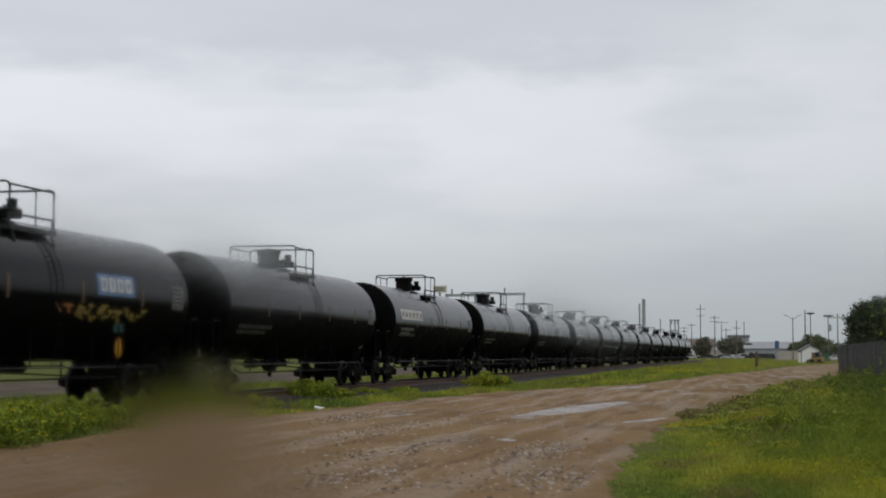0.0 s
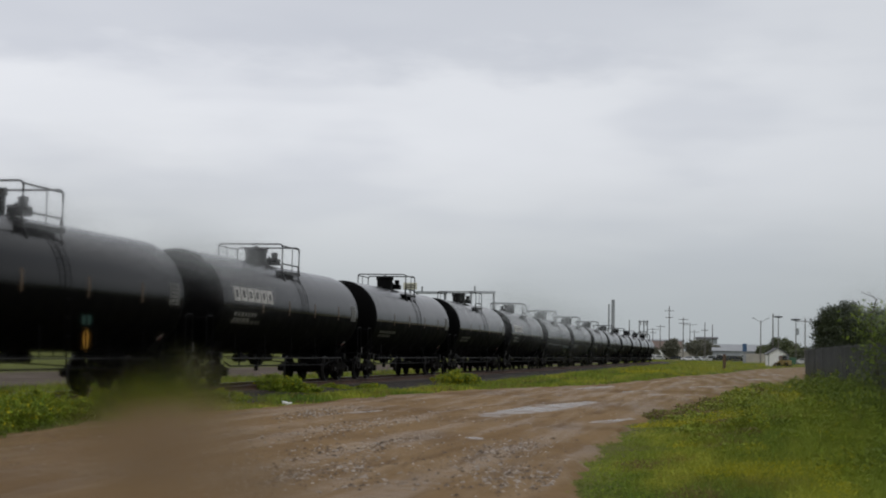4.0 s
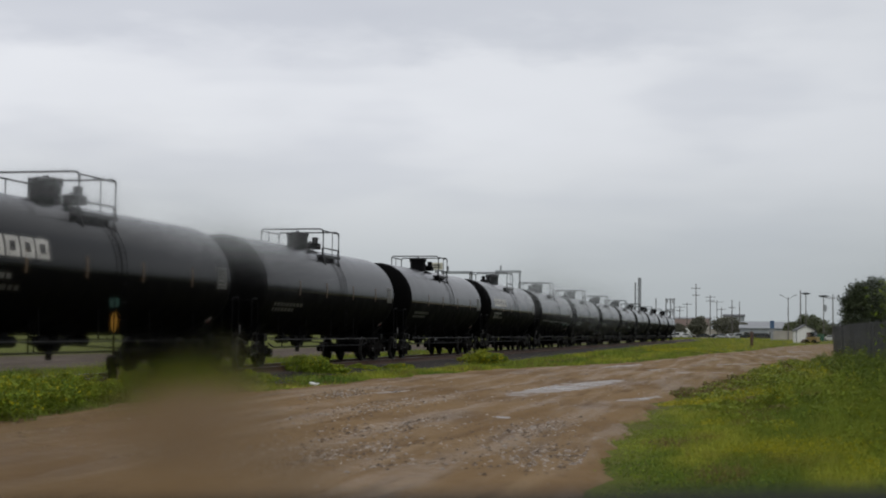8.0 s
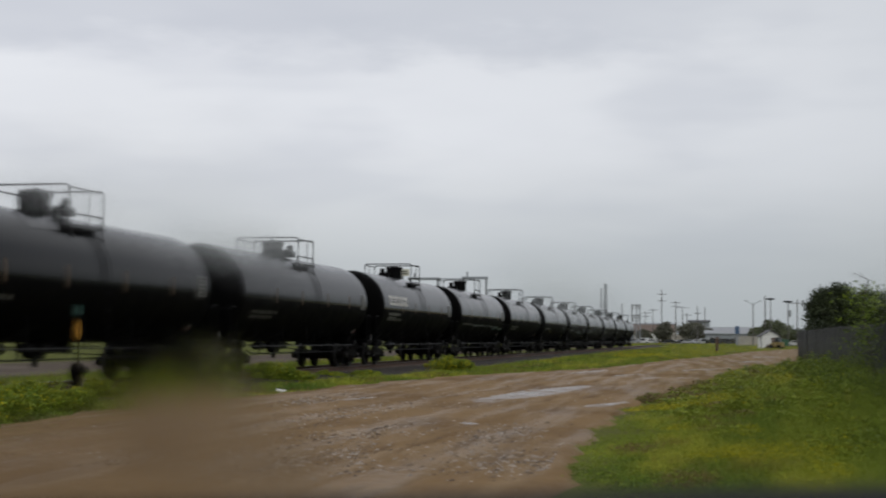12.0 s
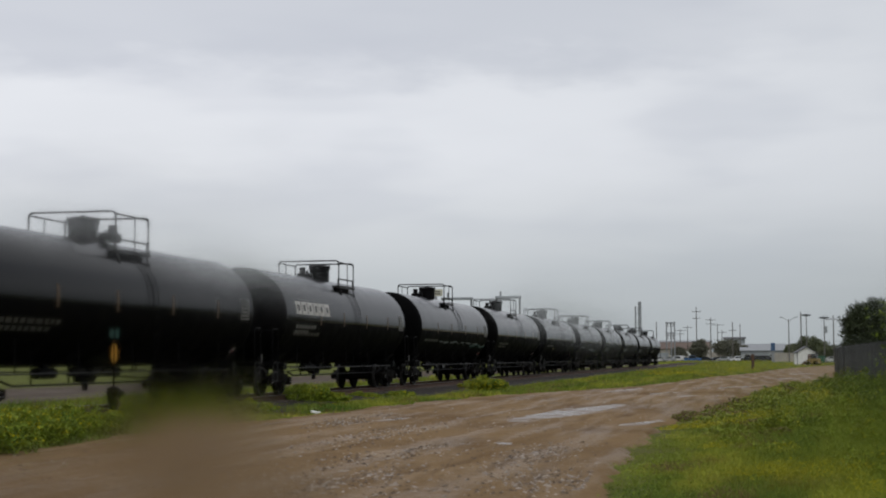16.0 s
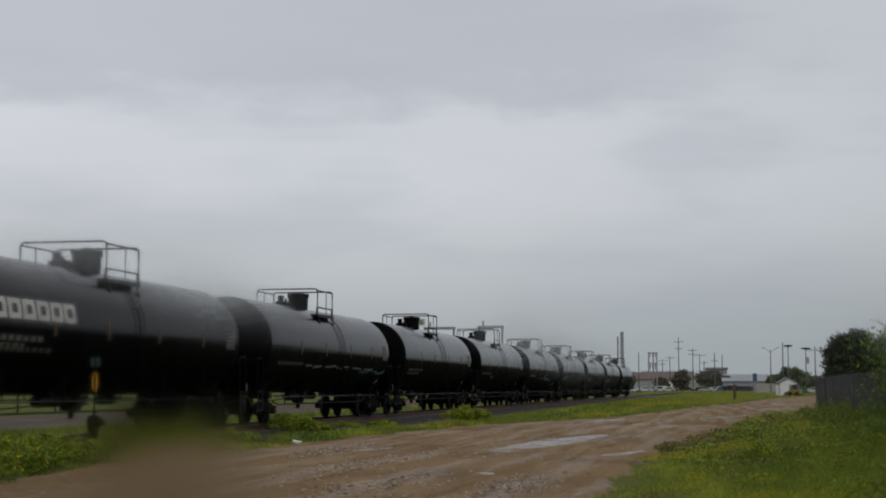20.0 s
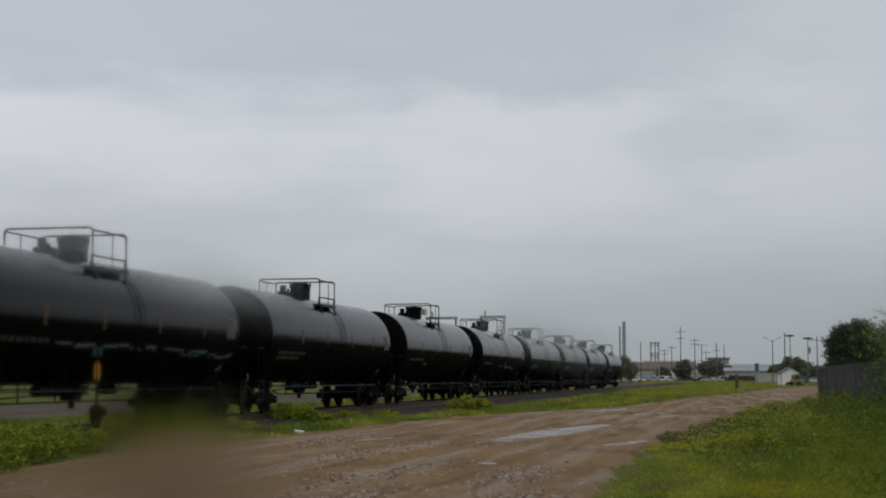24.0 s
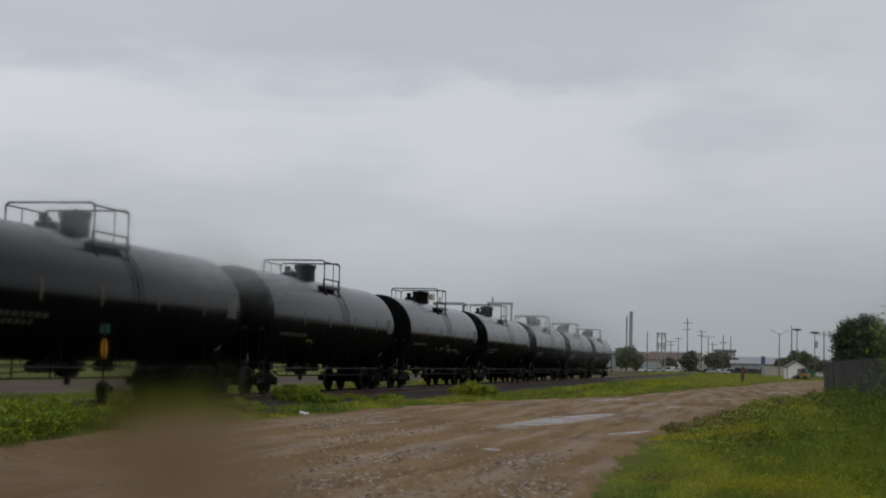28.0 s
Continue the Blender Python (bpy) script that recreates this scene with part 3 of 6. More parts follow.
def build_track(x, name, label, y0, y1, singles):
    track = thing(name, label, "railway track", pose(x, 0, 0), kind="structure")
    # ballast shoulder with a ragged edge
    ys = np.arange(y0, y1, 0.6 if y1 < 300 else 1.2)
    prof = [(-2.6, -0.05), (-1.9, 0.08), (-1.45, 0.125), (-0.7, 0.118), (0, 0.12), (0.7, 0.118), (1.45, 0.125), (1.9, 0.08), (2.7, 0.035), (3.5, -0.05)]
    v = [(px + 0.10 * fractal(px * 3, y, 1.2, 1.0), y, pz + 0.022 * fractal(px * 2, y, 2.3, 7.0)) for y in ys for px, pz in prof]
    w = len(prof)
    q = np.array([(i * w + j, i * w + j + 1, (i + 1) * w + j + 1, (i + 1) * w + j) for i in range(len(ys) - 1) for j in range(w - 1)])
    ob = new("ballast", tri_mesh("ballast", v, np.concatenate([q[:, [0, 1, 2]], q[:, [0, 2, 3]]]), [BALLAST], smooth=True))
    ob.parent = track
    for side in (-0.7535, 0.7535):
        bm = prism(bmesh.new(), [(side + u, RAIL_Z - 0.171 + h) for u, h in rail_profile()], y0, y1)
        for f in bm.faces:
            f.material_index = 1 if f.normal.z > 0.5 and f.calc_center_median().z > RAIL_Z - 0.02 else 0
        bm.normal_update()
        for f in bm.faces:
            f.material_index = 1 if f.calc_center_median().z > RAIL_Z - 0.01 and abs(f.normal.y) < 0.5 else 0
        part("rail", bm, [RUST, RAIL_HEAD], track, smooth_angle=None)
    # sleepers: those by the eye one by one, the rest as one mesh
    tie = finish("tie", box(bmesh.new(), 2.59, 0.23, 0.16, bevel=0.012), TIE)
    rest = bmesh.new()
    y = y0 + 0.3
    while y < y1:
        jig = RNG.normal(0, 0.025)
        if singles[0] <= y <= singles[1]:
            part("sleeper", tie, None, track, at=pose(RNG.normal(0, 0.03), y + jig, 0.062 + RNG.normal(0, 0.004), 0, 0, RNG.normal(0, 0.8)))
        elif y < 260:
            box(rest, 2.59, 0.23, 0.16, RNG.normal(0, 0.03), y + jig, 0.062)
        y += 0.52
    tagged(part("sleepers", rest, TIE, track, smooth_angle=None), kind="stuff")
    return track


# ---- tank cars ----
R_TANK, HALF, AXLE_Z, TANK_Z = 1.53, 7.5, 0.457, 2.52
CAR_PITCH = 18.1


def tank_patch(bm, y0, y1, a0, a1, r=1.537, side=1, mi=0, slant=0.0):
    """A painted patch that follows the tank's side: y along the car, angles up from its middle line."""
    nu, nv = max(1, int((y1 - y0) / 0.5)), max(2, int(abs(a1 - a0) / 5))
    grid = []
    for i in range(nu + 1):
        row = []
        for j in range(nv + 1):
            a = radians(a0 + (a1 - a0) * j / nv)
            y = y0 + (y1 - y0) * i / nu + slant * (j / nv)
            row.append(bm.verts.new((side * r * math.cos(a), y, TANK_Z + r * math.sin(a))))
        grid.append(row)
    for i in range(nu):
        for j in range(nv):
            bm.faces.new((grid[i][j], grid[i + 1][j], grid[i + 1][j + 1], grid[i][j + 1])).material_index = mi
    return bm


def spray(bm, y0, y1, a0, a1, seed, n=9):
    """Loose sprayed strokes within a patch."""
    rnd = random.Random(seed)
    for i in range(n):
        u = y0 + (y1 - y0) * (i + rnd.random() * 0.6) / n
        lo = a0 + (a1 - a0) * rnd.random() * 0.5
        hi = lo + (a1 - a0) * (0.3 + 0.3 * rnd.random())
        tank_patch(bm, u, u + 0.06 + 0.07 * rnd.random(), lo, min(hi, a1), r=1.536 + 0.0004 * i, slant=rnd.uniform(-0.3, 0.3))
        if rnd.random() < 0.7:
            tank_patch(bm, u, u + (y1 - y0) / n * 1.1, hi - 2.6, hi, r=1.538 + 0.0004 * i)
    return bm


def tank_meshes():
    """The meshes that all the cars share."""
    m = {}
    bm = bmesh.new()
    prof = []
    for k in range(9):  # one end, elliptical
        a = radians(90 * k / 8)
        prof.append((-HALF - 0.76 * math.cos(a), max(0.02, R_TANK * math.sin(a))))
    lathe(bm, prof + [(-HALF + 0.05, R_TANK), (-2.5, R_TANK), (2.5, R_TANK), (HALF - 0.05, R_TANK)] + [(-s, r) for s, r in prof[::-1]], "Y", 72, (0, 0, TANK_Z))
    # below the belt a duller black paints in the dark ground reflection
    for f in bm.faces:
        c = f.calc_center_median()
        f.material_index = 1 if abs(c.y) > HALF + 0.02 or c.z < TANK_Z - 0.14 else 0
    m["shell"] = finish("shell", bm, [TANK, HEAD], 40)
    # gallery on each side of the hatch
    for sx in (-1, 1):
        bm = bmesh.new()
        box(bm, 0.62, 1.9, 0.04, sx * 0.86, 0, 3.74)
        for k in range(12):
            box(bm, 0.6, 0.02, 0.05, sx * 0.86, -0.85 + k * 0.155, 3.765)
        box(bm, 0.05, 1.94, 0.10, sx * 1.16, 0, 3.74)
        for sy in (-0.93, 0.93):
            rod(bm, (sx * 1.12, sy * 0.9, 3.72), (sx * 1.22, sy * 0.9, TANK_Z + 0.92), 0.025)
            box(bm, 0.06, 0.06, 0.30, sx * 1.12, sy, 3.87)
        m["platform", sx] = finish("platform", bm, GRATING)
    bm = bmesh.new()
    z0, z1 = 3.74, 4.68
    for y in (0.93,):
        pipe(bm, [(-1.13, y, z0), (-1.13, y, z1 - 0.1), (-1.10, y, z1 - 0.03), (-1.03, y, z1), (1.03, y, z1), (1.10, y, z1 - 0.03), (1.13, y, z1 - 0.1), (1.13, y, z0)], 0.027)
    m["end_rail"] = finish("guard_rail", bm, STEEL_BLACK, 40)
    bm = bmesh.new()
    for x in (1.13,):
        pipe(bm, [(x, -0.93, z1 - 0.06), (x, 0.93, z1 - 0.06)], 0.024)
        pipe(bm, [(x, -0.93, 4.02), (x, 0.93, 4.02)], 0.026)
        rod(bm, (x, 0.15, z0), (x, 0.15, z1 - 0.06), 0.015)
    m["side_rail"] = finish("side_rail", bm, STEEL_BLACK, 40)
    bm = bmesh.new()
    lathe(bm, [(4.0, 0.36), (4.50, 0.36), (4.52, 0.40), (4.56, 0.40), (4.60, 0.30), (4.62, 0.08), (4.66, 0.06)], "Z", 24, (0, 0, 0))
    for k in range(8):
        a = k * math.tau / 8
        rod(bm, (0.39 * math.cos(a), 0.39 * math.sin(a), 4.44), (0.39 * math.cos(a), 0.39 * math.sin(a), 4.60), 0.022, 6)
    m["manway"] = finish("manway", bm, STEEL_BLACK, 30)
    bm = bmesh.new()
    box(bm, 0.5, 0.34, 0.22, 0, 0.62, 4.14, bevel=0.03)
    lathe(bm, [(4.2, 0.11), (4.40, 0.11), (4.42, 0.13), (4.46, 0.10), (4.47, 0.03)], "Z", 12, (0.08, 0.62, 0))
    rod(bm, (-0.2, 0.45, 4.22), (0.2, 0.45, 4.22), 0.05)
    rod(bm, (-0.14, 0.72, 4.2), (-0.14, 0.72, 4.34), 0.045)
    m["valve"] = finish("safety_valve", bm, STEEL_BLACK, 30)
    # ladder bent over the side, down to the running rail
    bm = bmesh.new()
    for sy in (-0.13, 0.13):
        pts = [((R_TANK + 0.07) * math.cos(radians(a)), sy, TANK_Z + (R_TANK + 0.07) * math.sin(radians(a))) for a in range(54, -6, -6)]
        pipe(bm, pts + [(1.62, sy, 1.9), (1.60, sy, 0.95)], 0.010)
    for k in range(12):
        a = radians(50 - k * 5.4) if k < 9 else 0
        r = R_TANK + 0.07
        p = (r * math.cos(a), TANK_Z + r * math.sin(a)) if k < 9 else (1.61, 2.2 - (k - 9) * 0.42)
        rod(bm, (p[0], -0.13, p[1]), (p[0], 0.13, p[1]), 0.010, 6)
    m["ladder"] = finish("ladder", bm, STEEL_BLACK, 40)
    # sill, end platform and its grips
    bm = bmesh.new()
    box(bm, 0.52, 3.2, 0.36, 0, 7.15, 0.86, bevel=0.02)
    prism(bm, [(-1.2, 1.35), (-0.9, 1.02), (0.9, 1.02), (1.2, 1.35), (0.85, 1.30), (0, 1.08), (-0.85, 1.30)], 6.55, 7.05)
    box(bm, 2.5, 0.30, 0.22, 0, 6.8, 0.93, bevel=0.02)
    box(bm, 2.9, 0.62, 0.05, 0, 8.25, 1.05)
    box(bm, 2.95, 0.05, 0.12, 0, 8.55, 1.02)
    m["sill"] = finish("stub_sill", bm, STEEL_BLACK)
    for sx in (-1, 1):
        bm = bmesh.new()
        x = sx * 1.42
        pipe(bm, [(x, 8.0, 1.06), (x, 8.0, 2.02), (x, 8.06, 2.08), (x, 8.46, 2.08), (x, 8.52, 2.02), (x, 8.52, 1.06)], 0.02)
        step = bmesh.new()
        pipe(step, [(x, 8.05, 1.02), (x, 8.05, 0.48), (x, 8.45, 0.48), (x, 8.45, 1.02)], 0.022)
        rod(step, (x, 8.05, 0.76), (x, 8.45, 0.76), 0.018)
        m["step", sx] = finish("stirrup_step", step, WORN_LIT_STEEL, 40)
        pipe(bm, [(x, 8.52, 2.02), (sx * 0.5, 8.52, 2.02), (sx * 0.5, 8.52, 1.05)], 0.02)
        m["grips", sx] = finish("end_handrail", bm, STEEL_BLACK, 40)
    bm = bmesh.new()
    box(bm, 0.16, 0.75, 0.2, 0, 8.95, 0.86, bevel=0.02)
    box(bm, 0.26, 0.22, 0.30, 0.02, 9.02 - 0.12, 0.86, bevel=0.03)
    rod(bm, (0.5, 8.5, 0.8), (0.35, 8.95, 0.45), 0.03)
    m["coupler"] = finish("coupler", bm, TRUCK_STEEL)
    bm = pipe(bmesh.new(), [(1.46, 8.50, 1.30), (1.46, 8.50, 1.08), (1.42, 8.58, 1.02), (0.4, 8.62, 0.98)], 0.018)
    m["lever"] = finish("uncoupling_lever", bm, PALE_STEEL, 40)
    # long grab rail along the underside
    bm = bmesh.new()
    pipe(bm, [(1.24, -6.3, 0.87), (1.24, 6.3, 0.87)], 0.02)
    for k in range(5):
        y = -5.6 + k * 11.2 / 4
        pipe(bm, [(1.24, y, 0.86), (1.22, y, TANK_Z - 0.90)], 0.016)
    # the long bar's greyer steel is a painted highlight; its brackets stay black
    for f in bm.faces:
        f.material_index = 1 if f.calc_center_median().z > 0.9 or abs(f.calc_center_median().x - 1.23) < 0.006 else 0
    m["side_bar"] = finish("side_grab_rail", bm, [WORN_LIT_STEEL, STEEL_BLACK], 40)
    # air pipe slung under the tank
    bm = pipe(bmesh.new(), [(0.95, -5.7, 0.74), (0.95, -5.2, 0.62), (0.95, 5.2, 0.62), (0.95, 5.7, 0.74)], 0.028)
    for y in (-4.4, -2.7, -2.45, 1.9, 4.2):
        pipe(bm, [(0.95, y, 0.62), (0.95, y, TANK_Z - 1.15)], 0.022)
    m["air_pipe"] = finish("air_pipe", bm, STEEL_BLACK, 40)
    bm = bmesh.new()
    lathe(bm, [(0.72, 0.10), (0.78, 0.22), (1.0, 0.24), (1.02, 0.3)], "Z", 16, (0, 0, 0))
    rod(bm, (0, 0, 0.42), (0, 0, 0.74), 0.075, 12)
    box(bm, 0.62, 0.75, 0.05, 0, 0, 0.78, bevel=0.02)
    prism(bm, [(-0.75, 0.98), (-0.25, 0.62), (0.25, 0.62), (0.75, 0.98)], -0.12, 0.12, "X")
    m["outlet"] = finish("bottom_outlet", bm, STEEL_BLACK, 35)
    bm = bmesh.new()
    rod(bm, (0.4, -3.2, 0.86), (0.4, -2.4, 0.86), 0.13, 14)
    rod(bm, (0.4, -2.4, 0.86), (0.4, 4.6, 0.62), 0.02)
    box(bm, 0.1, 0.3, 0.2, 0.4, -2.8, 1.0)
    m["brake"] = finish("brake_cylinder", bm, STEEL_BLACK, 35)
    bm = bmesh.new()
    rod(bm, (-0.45, 1.6, 0.86), (-0.45, 2.7, 0.86), 0.14, 14)
    box(bm, 0.1, 0.2, 0.2, -0.45, 2.0, 1.0)
    m["reservoir"] = finish("air_reservoir", bm, STEEL_BLACK, 35)
    bm = bmesh.new()
    lathe(bm, [(-0.02, 0.27), (0.02, 0.27), (0.02, 0.235), (-0.02, 0.235), (-0.02, 0.27)], "Y", 20, (0, 0, 0))
    for k in range(3):
        a = k * math.pi / 3
        rod(bm, (-0.25 * math.cos(a), 0, -0.25 * math.sin(a)), (0.25 * math.cos(a), 0, 0.25 * math.sin(a)), 0.014, 6)
    rod(bm, (0, 0.0, 0), (0, -0.25, 0), 0.03)
    rod(bm, (0, -0.2, 0), (0, -0.2, -0.9), 0.03)
    m["brake_wheel"] = finish("brake_wheel", bm, STEEL_BLACK, 35)
    # bogie
    bm = bmesh.new()
    box(bm, 1.9, 0.42, 0.26, 0, 0, 0.52, bevel=0.04)
    lathe(bm, [(0.6, 0.3), (0.74, 0.3)], "Z", 18)
    for sy in (-0.42, 0.42):  # brake beams and levers
        box(bm, 1.5, 0.08, 0.10, 0, sy, 0.36)
        rod(bm, (-0.3, sy, 0.36), (0.1, sy * 0.3, 0.72), 0.03)
        for sx in (-1, 1):
            box(bm, 0.09, 0.07, 0.34, sx * 0.745, sy * 1.0, 0.42, sy * 30, 0, 0)
    m["bolster"] = finish("truck", bm, TRUCK_STEEL, 35)
    bm = bmesh.new()
    up = [(-1.16, 0.38), (-1.16, 0.56), (-0.72, 0.62), (-0.34, 0.72), (0.34, 0.72), (0.72, 0.62), (1.16, 0.56), (1.16, 0.38), (0.98, 0.36), (0.98, 0.47),
          (0.80, 0.47), (0.80, 0.36), (0.58, 0.44), (0.36, 0.22), (0.30, 0.17), (-0.30, 0.17), (-0.36, 0.22), (-0.58, 0.44), (-0.80, 0.36), (-0.80, 0.47),
          (-0.98, 0.47), (-0.98, 0.36)]
    prism(bm, up, 0.93, 1.07, "X")
    box(bm, 0.06, 1.3, 0.05, 1.09, 0, 0.66)
    box(bm, 0.06, 0.7, 0.05, 1.09, 0, 0.20)
    m["side_frame"] = finish("side_frame", bm, TRUCK_STEEL, 30)
    bm = bmesh.new()
    for y in (-0.17, 0, 0.17):
        for k in range(5):
            lathe(bm, [(0.23 + k * 0.045, 0.055), (0.25 + k * 0.045, 0.07), (0.27 + k * 0.045, 0.055)], "Z", 10, (1.09, y, 0))
    m["springs"] = finish("spring_nest", bm, TRUCK_STEEL, 40)
    bm = bmesh.new()
    rod(bm, (-1.0, 0, 0), (1.0, 0, 0), 0.085, 16)
    for sx in (-1, 1):
        p = [(0.66, 0.485), (0.70, 0.482), (0.71, 0.459), (0.79, 0.455), (0.79, 0.40), (0.765, 0.37), (0.745, 0.2), (0.80, 0.14), (0.80, 0.09)]
        lathe(bm, [(sx * s, r) for s, r in [(0.66, 0.1)] + p], "X", 40, (0, 0, 0))
        lathe(bm, [(sx * 0.90, 0.10), (sx * 0.90, 0.125), (sx * 1.10, 0.125), (sx * 1.12, 0.10), (sx * 1.12, 0.02)], "X", 18, (0, 0, 0))
        for k in range(3):
            a = k * math.tau / 3
            rod(bm, (sx * 1.12, 0.06 * math.cos(a), 0.06 * math.sin(a)), (sx * 1.145, 0.06 * math.cos(a), 0.06 * math.sin(a)), 0.018, 6)
    for f in bm.faces:
        c = f.calc_center_median()
        r = math.hypot(c.y, c.z)
        f.material_index = 1 if 0.4 < r < 0.47 and abs(c.x) > 0.7 else 2 if abs(c.x) > 1.125 else 0
    m["wheelset"] = finish("wheelset", bm, [TRUCK_STEEL, TREAD, PALE_STEEL], 35)
    m["reflector"] = finish("reflector", tank_patch(bmesh.new(), -0.055, 0.055, -9, 9), YELLOW_MARK)
    return m


WHEELSETS = []
GALLERY_SHIFT = {1: 0.02, 2: 0.2, 3: 0.12, 4: 0.32, 5: -0.43, 6: -0.3, 7: -0.16, 8: 0.23}


def tank_car(k, m, reverse, paint, label):
    """One car, its middle at the origin of its own space, on top of the rail."""
    car = thing("tank_car", label, "tank car", pose(TRACK_X, 45 + CAR_PITCH * k, RAIL_Z), "cars of the tank train")
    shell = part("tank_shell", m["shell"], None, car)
    spin = pose(0, 0, 0, 0, 0, 180)
    mid = pose(0, GALLERY_SHIFT.get(k, -0.25 if reverse else 0.15), 0)
    gallery = part("platform", m["platform", 1], None, car, "dark steel grating gallery beside the hatch", at=mid)
    part("platform", m["platform", -1], None, car, "dark steel grating gallery beside the hatch", at=mid)
    for name, key in (("guard_rail", "end_rail"), ("side_rail", "side_rail")):
        part(name, m[key], None, gallery)
        part(name, m[key], None, gallery, at=spin)
    turned = spin if reverse else pose(0, 0, 0)
    part("manway", m["manway"], None, car, "black round hatch housing", at=mid @ turned @ pose(0, -0.35, 0))
    part("safety_valve", m["valve"], None, car, at=mid @ turned @ pose(0.30, -0.12, 0.02))
    part("ladder", m["ladder"], None, car, at=pose(0, 0.55, 0))
    part("ladder", m["ladder"], None, car, at=spin @ pose(0, 0.55, 0))
    for end in (pose(0, 0, 0), spin):
        sill = part("stub_sill", m["sill"], None, car, at=end)
        part("end_handrail", m["grips", -1], None, sill)
        part("end_handrail", m["grips", 1], None, sill)
        part("stirrup_step", m["step", -1], None, sill)
        part("stirrup_step", m["step", 1], None, sill)
        part("uncoupling_lever", m["lever"], None, sill, "pale bare steel lever")
        part("coupler", m["coupler"], None, sill)
        part("side_grab_rail", m["side_bar"], None, car, at=end)
        truck = part("truck", m["bolster"], None, car, at=end @ pose(0, 6.8, 0))
        for side in (pose(0, 0, 0), spin):
            frame_part = part("side_frame", m["side_frame"], None, truck, at=side)
            part("spring_nest", m["springs"], None, truck, at=side)
        for y in (-0.89, 0.89):
            ws = part("wheelset", m["wheelset"], None, truck, at=pose(0, y, AXLE_Z))
            WHEELSETS.append((ws, y, -1 if end is spin else 1))
    part("air_pipe", m["air_pipe"], None, car)
    part("bottom_outlet", m["outlet"], None, car)
    part("brake_cylinder", m["brake"], None, car, at=turned)
    part("air_reservoir", m["reservoir"], None, car, at=turned)
    part("brake_wheel", m["brake_wheel"], None, car, at=turned @ pose(0.62, 8.62, 1.95))
    for y in (-4.35, -1.45, 1.75, 4.8) if paint != "logo" else (-3.9, -1.2, 1.75, 4.8):
        part("reflector", m["reflector"], None, shell, "faded yellow reflective strip", at=pose(0, y, 0))
    paint_marks(k, paint, shell)
    return car


def paint_marks(k, paint, shell):
    rnd = random.Random(100 + k)

    def mark(name, bm, mat, label=""):
        made = part(name, bm, mat, shell, label, smooth_angle=None)
        if name in ("graffiti", "stencil_lettering", "panel_print"):
            tagged(made, kind="stuff")

    def bars(y0, y1, a_top, rows, mat=GREY_MARK):
        bm = bmesh.new()
        for r in range(rows):
            y, top = y0, a_top - r * 6.5
            while y < y1 - (0.5 * r):
                w = rnd.uniform(0.16, 0.3)
                tank_patch(bm, y, y + w, top - 4.4, top)
                y += w + 0.08
        mark("stencil_lettering", bm, mat)

    # every car: lettering panel near the far end, and small lettering near the other
    bm = tank_patch(bmesh.new(), 6.55, 7.25, -9, 13)
    mark("stencil_panel", bm, PANEL_MARK, "pale stencilled data panel")
    bm = bmesh.new()
    for r in range(5):
        tank_patch(bm, 6.62, 7.18 - 0.2 * rnd.random(), 9 - r * 4, 9.9 - r * 4, r=1.541)
    mark("panel_print", bm, STEEL_BLACK)
    bars(-6.6, -4.0, -19, 2 if paint == "plain" else 1)
    if rnd.random() < 0.75 or k in (0, 3, 6):
        bm = bmesh.new()
        c = -46
        for i, (s, mt) in enumerate(((0.17, 0), (0.085, 1))):
            r = 1.56 + 0.01 * i
            a = radians(c)
            vs = [bm.verts.new((r * math.cos(a + dz * s), 7.0 + dy * s, TANK_Z + r * math.sin(a + dz * s))) for dy, dz in ((-1, 0), (0, -0.66), (1, 0), (0, 0.66))]
            bm.faces.new(vs).material_index = mt
        mark("placard", bm, [WHITE_MARK, RED_MARK], "red and white diamond placard")
    if paint == "logo":
        for i in range(6):  # six blocky shapes of a maker's mark
            bm = bmesh.new()
            y = -6.55 + i * 0.615
            for lo, hi, u0, u1 in ((2.5, 18.5, 0, 0.15), (14.3, 18.5, 0.15, 0.38), (2.5, 18.5, 0.38, 0.53), (2.5, 6.7, 0.15, 0.38)):
                tank_patch(bm, y + u0, y + u1, lo, hi, r=1.537 + 0.0006 * u0)
            mark("mark_block", bm, WHITE_MARK, "white blocky shape of a maker's mark")
        bars(-6.5, -4.6, -10, 2, PANEL_MARK)
    if paint == "blue":
        bm = tank_patch(bmesh.new(), 2.45, 4.35, -1, 17)
        mark("blue_panel", bm, BLUE_MARK, "blue rectangular panel with white bars")
        bm = bmesh.new()
        for i in range(4):
            tank_patch(bm, 2.6 + i * 0.42, 2.72 + i * 0.42, 2, 14, r=1.542)
            tank_patch(bm, 2.6 + i * 0.42, 2.92 + i * 0.42, 11.5, 14, r=1.5425)
            tank_patch(bm, 2.6 + i * 0.42, 2.92 + i * 0.42, 2, 4.5, r=1.5425)
            tank_patch(bm, 2.82 + i * 0.42, 2.92 + i * 0.42, 4.5, 11.5, r=1.542)
        mark("panel_bars", bm, WHITE_MARK)
        mark("graffiti", spray(bmesh.new(), 1.4, 4.9, -25, -9, 5, 17), SPRAY_YELLOW, "yellow sprayed scrawl")
        mark("graffiti", spray(bmesh.new(), 0.6, 1.5, -24, -8, 6, 2), SPRAY_RUST, "orange sprayed strokes")
    if paint == "scrawl":
        mark("graffiti", spray(bmesh.new(), -3.6, 5.8, -28, -20, 8, 16), SPRAY_PALE, "pale sprayed scrawl")
        mark("graffiti", spray(bmesh.new(), 3.6, 7.0, -34, -22, 9, 7), SPRAY_TEAL, "teal sprayed scrawl")
